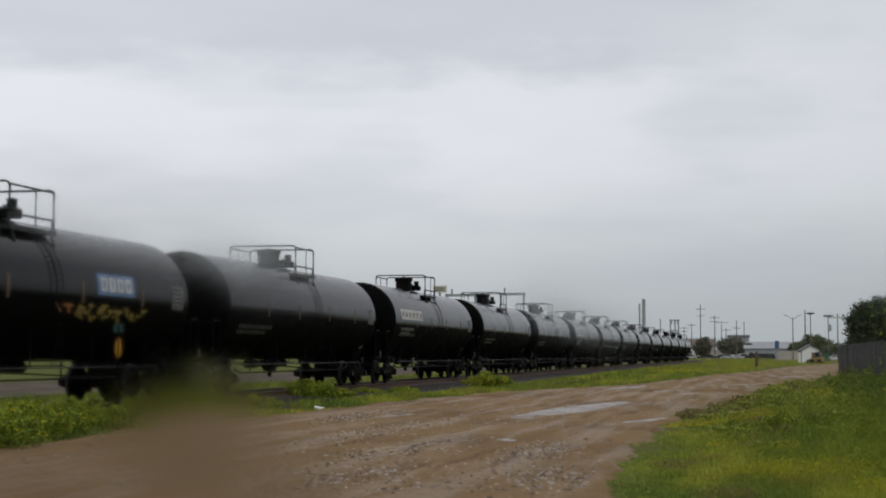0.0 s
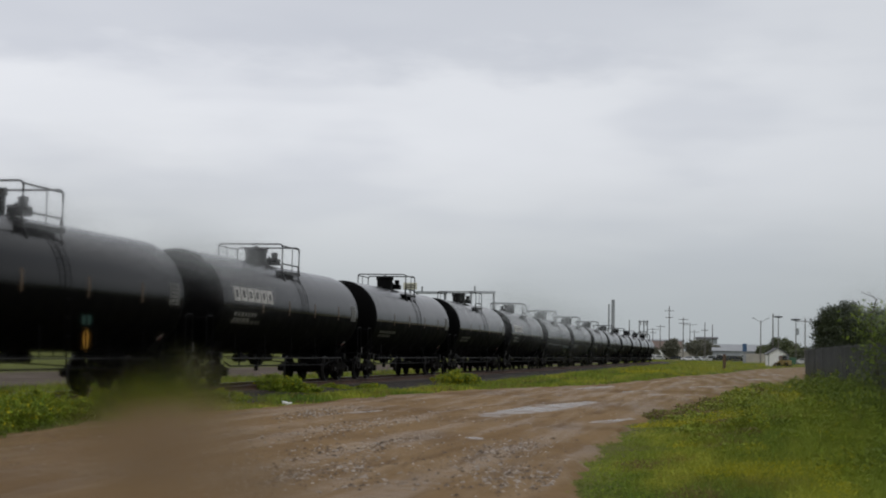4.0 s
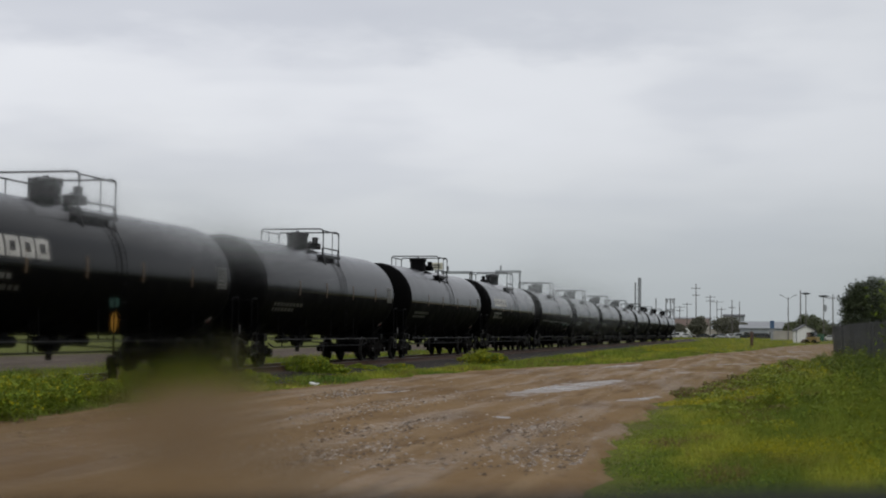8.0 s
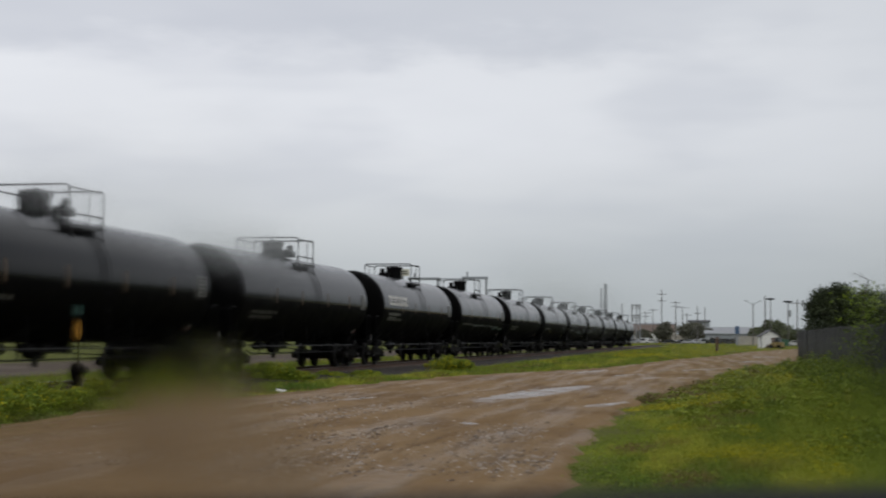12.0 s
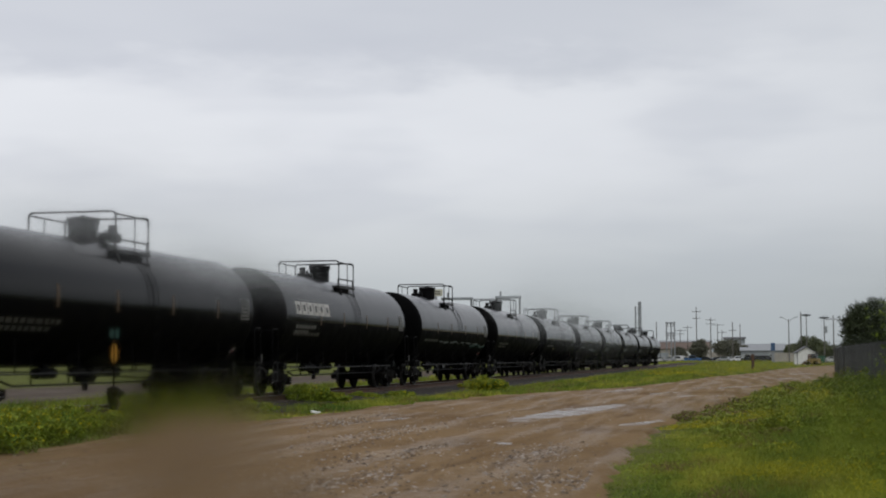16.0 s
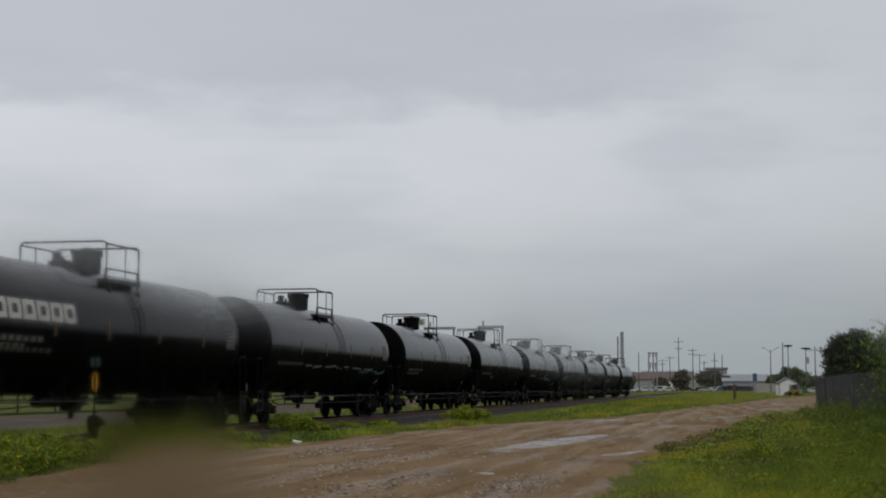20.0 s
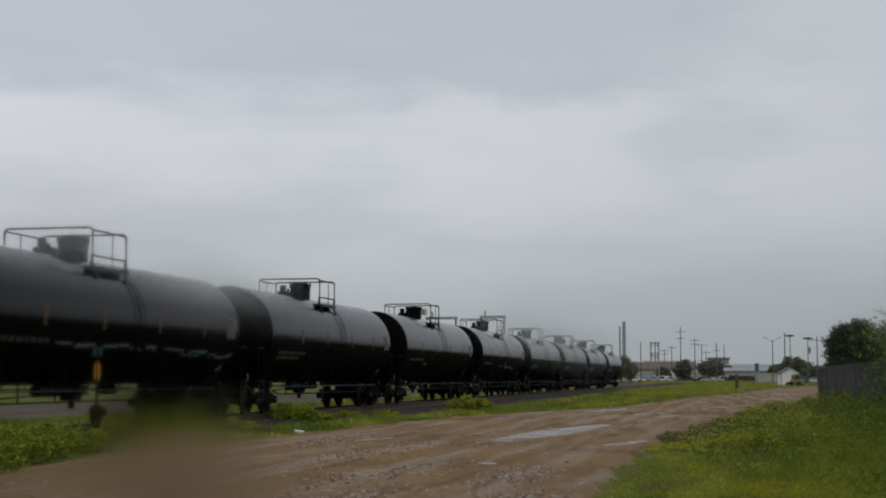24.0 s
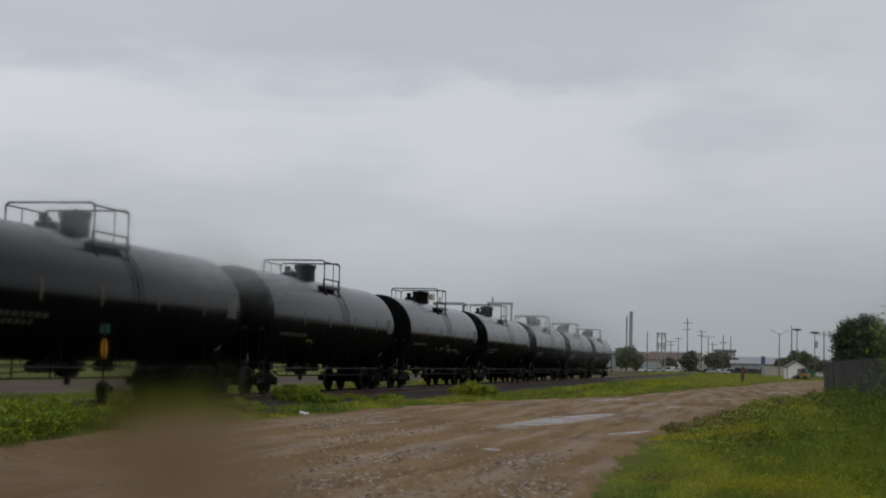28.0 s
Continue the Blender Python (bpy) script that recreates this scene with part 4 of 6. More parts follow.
        mark("graffiti", spray(bmesh.new(), 6.0, 7.3, -34, -24, 19, 5), SPRAY_PALE)
    if paint == "green":
        mark("graffiti", spray(bmesh.new(), -2.2, 3.0, -34, -19, 10, 10), SPRAY_PALE, "pale and green sprayed scrawl")
        mark("graffiti", spray(bmesh.new(), 0.5, 4.5, -38, -24, 12, 8), SPRAY_TEAL)
    if paint == "spot":
        mark("graffiti", spray(bmesh.new(), -3.6, -2.6, -34, -25, 14, 3), SPRAY_YELLOW, "small yellow sprayed tag")


CAR_LIST = [(-2, False, "plain"), (-1, False, "blue"), (0, False, "plain"), (1, False, "logo"), (2, False, "plain"), (3, False, "plain"), (4, True, "logo"),
            (5, True, "scrawl"), (6, True, "plain"), (7, True, "spot"), (8, True, "green"), (9, True, "plain"), (10, False, "plain"), (11, True, "plain"), (12, True, "plain")]
CAR_LABELS = {"plain": "wet glossy black railway tank car with faint stencils", "blue": "black railway tank car with blue panel and yellow graffiti",
              "logo": "black railway tank car with large white blocky mark", "scrawl": "black railway tank car with pale and teal graffiti",
              "spot": "black railway tank car with a small yellow tag", "green": "black railway tank car with pale and green graffiti"}
build_ground()
build_road()
build_yard()
build_track(TRACK_X, "track", "railway track with worn steel rails on dark ballast", -60, 420, (12, 80))
TANK_MESHES = tank_meshes()
CARS = [(k, tank_car(k, TANK_MESHES, rev, paint, CAR_LABELS[paint])) for k, rev, paint in CAR_LIST]


# ---- plants ----
def leaf_sheet(name, centres, normals_up, size, aspect, mats, mat_index=None, rng=RNG):
    """Many small pointed leaves: a centre, an upward bias and a size for each."""
    n = len(centres)
    d = rng.normal(size=(n, 3))
    d[:, 2] = d[:, 2] * 0.7 + normals_up
    d /= np.linalg.norm(d, axis=1)[:, None]
    s = rng.normal(size=(n, 3))
    s -= d * np.sum(s * d, 1)[:, None]
    s /= np.linalg.norm(s, axis=1)[:, None]
    L, W = d * size[:, None], s * (size * aspect)[:, None]
    v = np.stack([centres - L * 0.5, centres + W * 0.5, centres + L * 0.5, centres - W * 0.5], 1).reshape(-1, 3)
    b = np.arange(n) * 4
    f = np.concatenate([np.stack([b, b + 1, b + 2], 1), np.stack([b, b + 2, b + 3], 1)])
    mi = None if mat_index is None else np.concatenate([mat_index, mat_index])
    return tri_mesh(name, v, f, mats, mi)


def blade_arrays(x, y, z, h, w, lean, rng=RNG):
    n = len(x)
    a = rng.random(n) * math.tau
    b = rng.random(n) * math.tau
    base = np.stack([x, y, z - 0.03], 1)
    side = np.stack([np.cos(a), np.sin(a), np.zeros(n)], 1) * (w / 2)[:, None]
    tip = base + np.stack([np.cos(b) * lean * h, np.sin(b) * lean * h, h], 1)
    mid = base + (tip - base) * 0.55 - np.stack([np.cos(b) * lean * h * 0.12, np.sin(b) * lean * h * 0.12, -0.04 * h], 1)
    v = np.stack([base - side, base + side, mid + side * 0.8, mid - side * 0.8, tip], 1).reshape(-1, 3)
    k = np.arange(n) * 5
    f = np.concatenate([np.stack([k, k + 1, k + 2], 1), np.stack([k, k + 2, k + 3], 1), np.stack([k + 3, k + 2, k + 4], 1)])
    return v, f


def patchy(x, y, s, seed):
    return np.array([noise.noise(Vector((a * s + seed, b * s, seed * 0.7))) for a, b in zip(x, y)])


# withered brown patches: x, y, reach
DEAD_PATCHES = [(-0.2, 24.1, 0.4), (-1.3, 20.2, 0.38), (-0.5, 15.6, 0.4), (-1.27, 37.0, 1.05), (-2.0, 34.6, 0.5), (-0.5, 26.4, 0.3), (0.9, 31.0, 0.4)]
# drifts of yellow bloom: x, y, reach
BLOOM_DRIFTS = [(0.6, 46.0, 2.2), (0.2, 21.8, 0.5), (1.0, 15.8, 0.5), (-0.9, 23.9, 0.4), (1.6, 52.0, 1.1), (1.5, 42.0, 1.3), (0.6, 18.6, 0.5), (1.9, 34.0, 0.8)]


def field(name, label, count, x_of, y_lo, y_hi, power, height, bloom, seed, leafy=0.35, rise=None):
    """Grass, broad weeds and yellow blooms over a stretch; x_of gives the two edges at y."""
    rng = np.random.default_rng(seed)
    y = y_lo + (y_hi - y_lo) * rng.random(count) ** power
    lo, hi = np.array([x_of(v) for v in y]).T
    x = lo + (hi - lo) * rng.random(count)
    lush = 0.5 + 0.5 * patchy(x, y, 0.32, seed + 0.5)
    edge = np.clip(np.minimum(x - lo + 0.35 * patchy(x, y, 0.8, seed + 5), hi - x) / 1.2, 0.08, 1)
    keep = rng.random(count) < 0.55 + 0.45 * edge
    x, y, lush, edge = x[keep], y[keep], lush[keep], edge[keep]
    grow = 1 + np.clip((y - 25) / 60, 0, 1.5)
    tall_at = np.ones(len(x)) if rise is None else np.array([rise(a, b) for a, b in zip(x, y)])
    h = height * tall_at * (0.2 + 1.15 * lush) * edge * (0.6 + 0.8 * rng.random(len(x)))
    v, f = blade_arrays(x, y, np.zeros(len(x)), h, 0.012 * grow + 0.012 * rng.random(len(x)), 0.25 + 0.4 * rng.random(len(x)), rng)
    mi = np.tile((patchy(x, y, 0.45, seed + 9) + 0.25 * rng.normal(size=len(x)) > 0.5).astype(int) if seed != 31 else (np.min([np.hypot((x - a) / c, (y - b) / (2.6 * c)) for a, b, c in DEAD_PATCHES], axis=0) + 0.25 * rng.normal(size=len(x)) < 0.8).astype(int), 3)
    ob = new(name, tri_mesh(name, v, f, [GRASS, DRY], mi))
    tagged(ob, label, "grass", kind="stuff")
    # broad leaves and blooms on top of the taller tufts
    tall = np.flatnonzero((lush > 0.42) & (edge > 0.4))
    pick = rng.choice(tall, size=min(len(tall), int(count * leafy)), replace=True)
    c = np.stack([x[pick] + rng.normal(0, 0.06, len(pick)), y[pick] + rng.normal(0, 0.06, len(pick)), h[pick] * (0.35 + 0.75 * rng.random(len(pick)))], 1)
    ob = new("weeds", leaf_sheet("weeds", c, 0.3, (0.02 + 0.03 * rng.random(len(pick))) * grow[pick] ** 0.6, 0.4, [WEED, GRASS], (rng.random(len(pick)) < 0.5).astype(int), rng=rng))
    tagged(ob, "broad-leaved green weeds among the grass", "weeds", kind="stuff")
    drift = patchy(x, y, 0.2, seed + 3) - 0.22
    for bx, by, br in BLOOM_DRIFTS:
        drift = np.maximum(drift, 0.5 - np.hypot((x - bx) / br, (y - by) / (3.5 * br)) + 0.4 * patchy(x, y, 0.7, seed + 6))
    spots = np.flatnonzero((drift > (0.12 if seed == 31 else 0)) & (lush > 0.25) & (edge > 0.35))
    if len(spots) and bloom:
        pick = rng.choice(spots, size=bloom, replace=True)
        c = np.stack([x[pick] + rng.normal(0, 0.05, bloom), y[pick] + rng.normal(0, 0.05, bloom), h[pick] * (0.8 + 0.45 * rng.random(bloom))], 1)
        ob = new("wildflowers", leaf_sheet("wildflowers", c, 0.8, (0.014 + 0.016 * rng.random(bloom)) * grow[pick], 0.8, [BLOOM], rng=rng))
        tagged(ob, "small yellow wildflowers over the grass", "wildflowers", kind="stuff")


def mustard(x, y, radius, height, seed, bloom=1.0, label="bushy green mustard weed with yellow flower heads", group="mustard weeds by the track", name="mustard_clump", greens=None):
    """A dense leafy clump with yellow heads."""
    rng = np.random.default_rng(seed)
    n_stem = int(26 * (radius / 0.5) ** 1.3)
    greens = greens or [WEED, GRASS]
    clump = thing(name, label, "weed", pose(x, y, 0), group)
    a, r = rng.random(n_stem) * math.tau, radius * np.sqrt(rng.random(n_stem))
    sx, sy = r * np.cos(a), r * np.sin(a)
    sh = height * (0.6 + 0.45 * rng.random(n_stem)) * (1 - 0.45 * (r / radius) ** 2)
    v, f = blade_arrays(sx, sy, np.zeros(n_stem), sh, np.full(n_stem, 0.02), np.full(n_stem, 0.18), rng)
    tagged(part("stems", tri_mesh("stems", v, f, [greens[0]]), None, clump), kind="stuff")
    k = rng.integers(0, n_stem, n_stem * 85)
    q = rng.random(len(k)) ** 0.75
    c = np.stack([sx[k] * (1 + 0.25 * q) + rng.normal(0, 0.07, len(k)), sy[k] * (1 + 0.25 * q) + rng.normal(0, 0.07, len(k)), sh[k] * (0.06 + 0.92 * q)], 1)
    fol = part("leaves", leaf_sheet("leaves", c, 0.25, 0.05 + 0.07 * rng.random(len(k)), 0.42, greens, (rng.random(len(k)) < 0.3).astype(int), rng), None, clump)
    k = rng.integers(0, n_stem, int(n_stem * 46 * bloom))
    c = np.stack([sx[k] * 1.2 + rng.normal(0, 0.06, len(k)), sy[k] * 1.2 + rng.normal(0, 0.06, len(k)), sh[k] * (0.74 + 0.34 * rng.random(len(k)))], 1)
    tagged(fol, kind="stuff")
    if not bloom:
        return clump
    fol = part("flower_heads", leaf_sheet("flower_heads", c, 0.6, 0.03 + 0.03 * rng.random(len(k)), 0.8, [BLOOM, GRASS], (rng.random(len(k)) < 0.82).astype(int), rng), None, clump)
    tagged(fol, kind="stuff")
    return clump


def tree(x, y, crown, height, trunk_h, seed, label, leaf=LEAF, leaves=9000, size=0.16):
    """Tapered trunk, forked limbs and a crown of leaves gathered round many twig ends."""
    rng = np.random.default_rng(seed)
    t = thing("tree", label, "tree", pose(x, y, 0), "trees")
    bm = bmesh.new()
    rod(bm, (0, 0, -0.1), (0.05, 0, trunk_h), 0.05 * height * 0.55, 10, 0.035 * height * 0.55)
    ends = []
    for i in range(9):
        a = i * 2.4 + rng.random()
        e = Vector((crown[0] * 0.62 * math.cos(a), crown[1] * 0.62 * math.sin(a), trunk_h + (height - trunk_h) * (0.25 + 0.6 * rng.random())))
        rod(bm, (0.05, 0, trunk_h * (0.75 + 0.2 * rng.random())), e, 0.03 * height * 0.5, 6, 0.012 * height * 0.3)
        ends.append(e)
    part("trunk", bm, BARK, t)
    # twig ends fill an uneven egg; the leaves gather round them
    m = 240
    d = rng.normal(size=(m, 3))
    d /= np.linalg.norm(d, axis=1)[:, None]
    lump = np.array([1 + 0.28 * noise.noise(Vector(tuple(v * 1.7 + seed))) for v in d])
    r = (0.45 + 0.55 * rng.random(m) ** 0.5) * lump
    mid = (height + trunk_h * 0.75) / 2
    tw = np.stack([d[:, 0] * r * crown[0], d[:, 1] * r * crown[1], mid + d[:, 2] * r * (height - trunk_h * 0.75) / 2], 1)
    k = rng.integers(0, m, leaves)
    spread = 0.12 * max(crown)
    c = tw[k] + rng.normal(0, spread, (leaves, 3)) * np.array([1, 1, 0.8])
    c[:, 2] = np.maximum(c[:, 2], trunk_h * 0.35)
    part("crown", leaf_sheet("crown", c, 0.2, size * (0.6 + 0.8 * rng.random(leaves)), 0.55, [leaf], None, rng), None, t)
    return t


def sapling(x, y, height, seed):
    rng = np.random.default_rng(seed)
    t = thing("sapling", "thin leafy sapling growing against the fence", "sapling", pose(x, y, 0), "trees")
    bm = bmesh.new()
    pts = [Vector((0.1 * math.sin(i * 0.8), 0.08 * math.cos(i), height * i / 8)) for i in range(9)]
    pipe(bm, pts, 0.018)
    for i in range(2, 9):
        for s in range(2):
            a = rng.random() * 6.28
            rod(bm, pts[i], pts[i] + Vector((0.4 * math.cos(a), 0.4 * math.sin(a), 0.16)), 0.007, 5)
    part("stem", bm, BARK, t)
    c = []
    for i in range(900):
        q = 0.16 + 0.8 * rng.random()
        c.append((rng.normal(0, 0.30), rng.normal(0, 0.30), height * q + rng.normal(0, 0.06)))
    c = np.array(c)
    part("leaves", leaf_sheet("leaves", c, -0.2, 0.08 + 0.07 * rng.random(len(c)), 0.4, [WEED, LEAF_GREEN], (rng.random(len(c)) < 0.6).astype(int), rng), None, t)


# ---- fence ----
FENCE_LINE = [(12.0, 4.6), (22.0, 4.05), (30.0, 3.75), (36.0, 3.5), (42.0, 3.2), (52.0, 3.05), (69.0, 3.1), (78.5, 3.35)]


def build_fence():
    fence = thing("board_fence", "tall weathered dark grey board fence in weeds", "fence")

    def at(y):
        return float(np.interp(y, *zip(*FENCE_LINE)))
    mesh = finish("board", box(bmesh.new(), 0.022, 0.186, 1.86, 0, 0, 0.97, bevel=0.004), FENCE)
    y, i = 20.0, 0
    while y < 78.4:
        turn = math.degrees(math.atan2(at(y - 0.1) - at(y + 0.1), 0.2))
        part("board", mesh, None, fence, at=pose(at(y) + RNG.normal(0, 0.004), y, RNG.normal(0, 0.012), RNG.normal(0, 0.25), 0, turn))
        y += 0.195
    near = bmesh.new()
    y = 12.0
    while y < 19.9:
        box(near, 0.022, 0.186, 1.86, at(y), y, 0.97)
        y += 0.195
    tagged(part("boards", near, FENCE, fence, smooth_angle=None), kind="stuff")
    post = finish("post", box(bmesh.new(), 0.1, 0.1, 2.0, 0, 0, 0.95, bevel=0.008), FENCE)
    for y in np.arange(12.0, 78.4, 2.42):
        part("post", post, None, fence, at=pose(at(y) + 0.1, y, 0))
    for z in (0.35, 1.62):
        bm = bmesh.new()
        for a, b in zip(FENCE_LINE, FENCE_LINE[1:]):
            pipe(bm, [(a[1] + 0.04, a[0], z), (b[1] + 0.04, b[0], z)], 0.035, 4)
        part("fence_rail", bm, FENCE, fence)
    # the return at the far corner
    for k in range(30):
        part("board", mesh, None, fence, at=pose(3.5 + k * 0.195, 78.45 + RNG.normal(0, 0.004), RNG.normal(0, 0.012), 0, 0, 90))
    part("post", post, None, fence, at=pose(3.36, 78.5, 0))


# ---- things far off ----
def utility_pole(x, y, h, arms, seed, label="weathered wooden utility pole with cross-arms"):
    p = thing("utility_pole", label, "utility pole", pose(x, y, 0, 0, 0, seed * 7 % 40 - 20), "utility poles")
    part("pole", rod(bmesh.new(), (0, 0, -0.2), (0, 0, h), 0.19, 8, 0.12), POLE_WOOD, p)
    for i, (z, w) in enumerate(arms):
        arm = part("crossarm", box(bmesh.new(), w, 0.14, 0.14, 0, 0.14, h - z), POLE_WOOD, p)
        for k in range(4):
            q = -w / 2 + 0.12 + k * (w - 0.24) / 3
            part("insulator", rod(bmesh.new(), (q, 0.14, h - z + 0.07), (q, 0.14, h - z + 0.34), 0.07, 6), GALV, arm)
    return p


def street_light(x, y, h, kind_of, label):
    p = thing("street_light", label, "street light", pose(x, y, 0), "street lights")
    part("pole", rod(bmesh.new(), (0, 0, -0.2), (0, 0, h), 0.15, 8, 0.09), POLE_WOOD, p)
    if kind_of == "double":
        for s in (-1, 1):
            part("arm", pipe(bmesh.new(), [(0, 0, h - 0.6), (s * 0.6, 0, h - 0.1), (s * 1.3, 0, h + 0.35)], 0.06), GALV, p)
            part("lamp_head", box(bmesh.new(), 0.8, 0.35, 0.16, s * 1.6, 0, h + 0.45, 0, -s * 15, 0, bevel=0.04), GALV, p)
    elif kind_of == "disc":
        part("lamp_head", lathe(bmesh.new(), [(h - 0.25, 0.25), (h - 0.1, 1.0), (h + 0.12, 1.05), (h + 0.22, 0.3)], "Z", 14), STEEL_BLACK, p)
    elif kind_of == "cluster":
        part("lamp_head", lathe(bmesh.new(), [(h - 0.2, 0.2), (h - 0.05, 1.1), (h + 0.2, 1.15), (h + 0.3, 0.3)], "Z", 14), STEEL_BLACK, p)
        part("transformer", rod(bmesh.new(), (0.35, 0, h - 3.4), (0.35, 0, h - 1.9), 0.36, 10), GALV, p)
    return p


def gabled_house(name, x, y, w, d, eave, ridge, wall_mat, roof_mat, label, rz=0, door=True, gable_front=True):
    """A small house, its gable towards -y."""
    h = thing(name, label, "building", pose(x, y, 0, 0, 0, rz), "buildings")
    bm = bmesh.new()
    prism(bm, [(-w / 2, -0.1), (w / 2, -0.1), (w / 2, eave), (0, ridge), (-w / 2, eave)], 0, d)
    wall = part("wall", bm, wall_mat, h, smooth_angle=None)
    n = int(eave / 0.28)
    bm = bmesh.new()
    for k in range(n):
        box(bm, w + 0.03, 0.03, 0.02, 0, -0.012, 0.28 * (k + 0.6))
    part("siding_laps", bm, wall_mat, wall, smooth_angle=None)
    for s in (-1, 1):
        run, rise = w / 2 + 0.25, ridge - eave
        a = math.degrees(math.atan2(rise, w / 2))
        bm = box(bmesh.new(), math.hypot(run, rise * run / (w / 2)), d + 0.5, 0.12, s * run / 2, d / 2, ridge + 0.1 - rise * run / (w / 2) / 2, 0, s * a, 0)
        part("roof", bm, roof_mat, h, smooth_angle=None)
    if door:
        dr = part("door", box(bmesh.new(), 0.7, 0.06, 1.9, w * 0.16, -0.03, 0.95), BROWN_ROOF, h)
        part("handle", box(bmesh.new(), 0.05, 0.06, 0.12, w * 0.16 + 0.26, -0.08, 0.95), GALV, dr)
        for s in (-1, 1):
            part("corner_board", box(bmesh.new(), 0.12, 0.05, eave, s * (w / 2 - 0.06), -0.03, eave / 2), DARK_ROOF, h)
    return h


def warehouse(x, y, w, d, h, wall_mat, roof_mat, label, bays=6, rise=1.2):
    b = thing("warehouse", label, "warehouse", pose(x, y, 0), "buildings")
    bm = bmesh.new()
    prism(bm, [(-w / 2, -0.1), (w / 2, -0.1), (w / 2, h), (-w / 2, h)], 0, d)
    part("wall", bm, wall_mat, b, smooth_angle=None)
    bm = bmesh.new()
    prism(bm, [(-0.5, h - 0.1), (d + 0.5, h - 0.1), (d + 0.5, h + 0.1), (d / 2, h + rise), (-0.5, h + 0.1)], -w / 2 - 0.4, w / 2 + 0.4, "X")
    part("roof", bm, roof_mat, b, smooth_angle=None)
    for k in range(bays):
        q = -w / 2 + (k + 0.5) * w / bays
        if k % 3 == 1:
            part("door", box(bmesh.new(), w / bays * 0.6, 0.1, h * 0.7, q, -0.04, h * 0.35), GREY_WALL, b)
        else:
            win = part("window", box(bmesh.new(), w / bays * 0.5, 0.1, h * 0.25, q, -0.04, h * 0.55), WHITE_SIDING, b)
            part("pane", box(bmesh.new(), w / bays * 0.44, 0.05, h * 0.2, q, -0.1, h * 0.55), DARK_GLASS, win)
    return b


def parked_car(x, y, paint, label, rz=90, van=False, pickup=False, name="parked_car", group="parked cars"):
    c = thing(name, label, "car", pose(x, y, 0, 0, 0, rz), group)
    top = 1.75 if van else 1.45
    out = [(-2.2, 0.35), (-2.25, 0.75), (-1.9, 0.95), (-1.35, top - 0.05), (-1.0, top), (0.6, top), (0.95, top - 0.1), (1.45, 1.0), (2.15, 0.85), (2.25, 0.6), (2.2, 0.35)]
    if van:
        out = [(-2.3, 0.35), (-2.35, 1.6), (-2.2, 1.85), (0.9, 1.85), (1.5, 1.15), (2.25, 0.95), (2.35, 0.35)]
    if pickup:
        top = 1.85
        out = [(-2.6, 0.4), (-2.65, 1.05), (-1.35, 1.06), (-1.3, 1.0), (-1.2, 1.8), (-1.0, 1.85), (0.5, 1.85), (1.05, 1.2), (2.35, 1.08), (2.5, 0.85), (2.5, 0.4)]
    body = part("body", prism(bmesh.new(), out, -0.86, 0.86, "X"), paint, c, smooth_angle=None)
    c_mid = [(-1.25, 1.0), (-1.05, top - 0.12), (0.6, top - 0.12), (1.15, 1.02)]
    for s in (-1, 1):
        part("window", prism(bmesh.new(), c_mid, s * 0.865, s * 0.875, "X"), DARK_GLASS, c, smooth_angle=None)
        for y2 in (-1.35, 1.4):
            wh = part("wheel", lathe(bmesh.new(), [(-0.11, 0.2), (-0.11, 0.31), (-0.08, 0.33), (0.08, 0.33), (0.11, 0.31), (0.11, 0.2)], "X", 16, (s * 0.78, y2, 0.33)), RUBBER, c)
            part("rim", lathe(bmesh.new(), [(s * 0.10, 0.06), (s * 0.115, 0.2)], "X", 12, (s * 0.78, y2, 0.33)), GALV, wh)
    return c


def twin_stack(x, y, h):
    t = thing("twin_stack", "pair of tall grey steel stacks with bands", "stack", pose(x, y, 0))
    for dx, r, hh in ((-1.0, 0.34, h - 1.9), (0.75, 0.72, h)):
        st = part("chimney_pipe", lathe(bmesh.new(), [(0, r * 1.2), (hh * 0.3, r), (hh, r * 0.95), (hh, r * 0.6)], "Z", 14, (dx, 0, 0)), GALV, t)
        for k in range(4):
            part("band", lathe(bmesh.new(), [(hh * (0.35 + 0.18 * k), r * 1.02), (hh * (0.35 + 0.18 * k) + 0.15, r * 1.02)], "Z", 14, (dx, 0, 0)), GALV, st)
    for k in range(5):
        part("tie_beam", box(bmesh.new(), 1.9, 0.2, 0.2, -0.1, 0, h * (0.2 + 0.15 * k)), GALV, t)


def h_frame(x, y, h, w):
    s = thing("substation_frame", "steel switchyard frame with crossbeams and insulators", "switchyard frame", pose(x, y, 0), "switchyard frames")
    for sx in (-1, 0.15, 1):
        part("post", box(bmesh.new(), 0.35, 0.35, h if sx else h * 0.8, sx * w / 2, 0, h / 2), GALV, s)
    for k, z in enumerate((h - 0.3, h * 0.72, h * 0.66)):
        beam = part("beam", box(bmesh.new(), w + 0.6, 0.3, 0.3, 0, 0, z), GALV, s)
        for q in (-0.33, 0, 0.33):
            part("insulator", rod(bmesh.new(), (q * w, 0, z - 1.2), (q * w, 0, z - 0.1), 0.12, 6), BROWN_ROOF, beam)


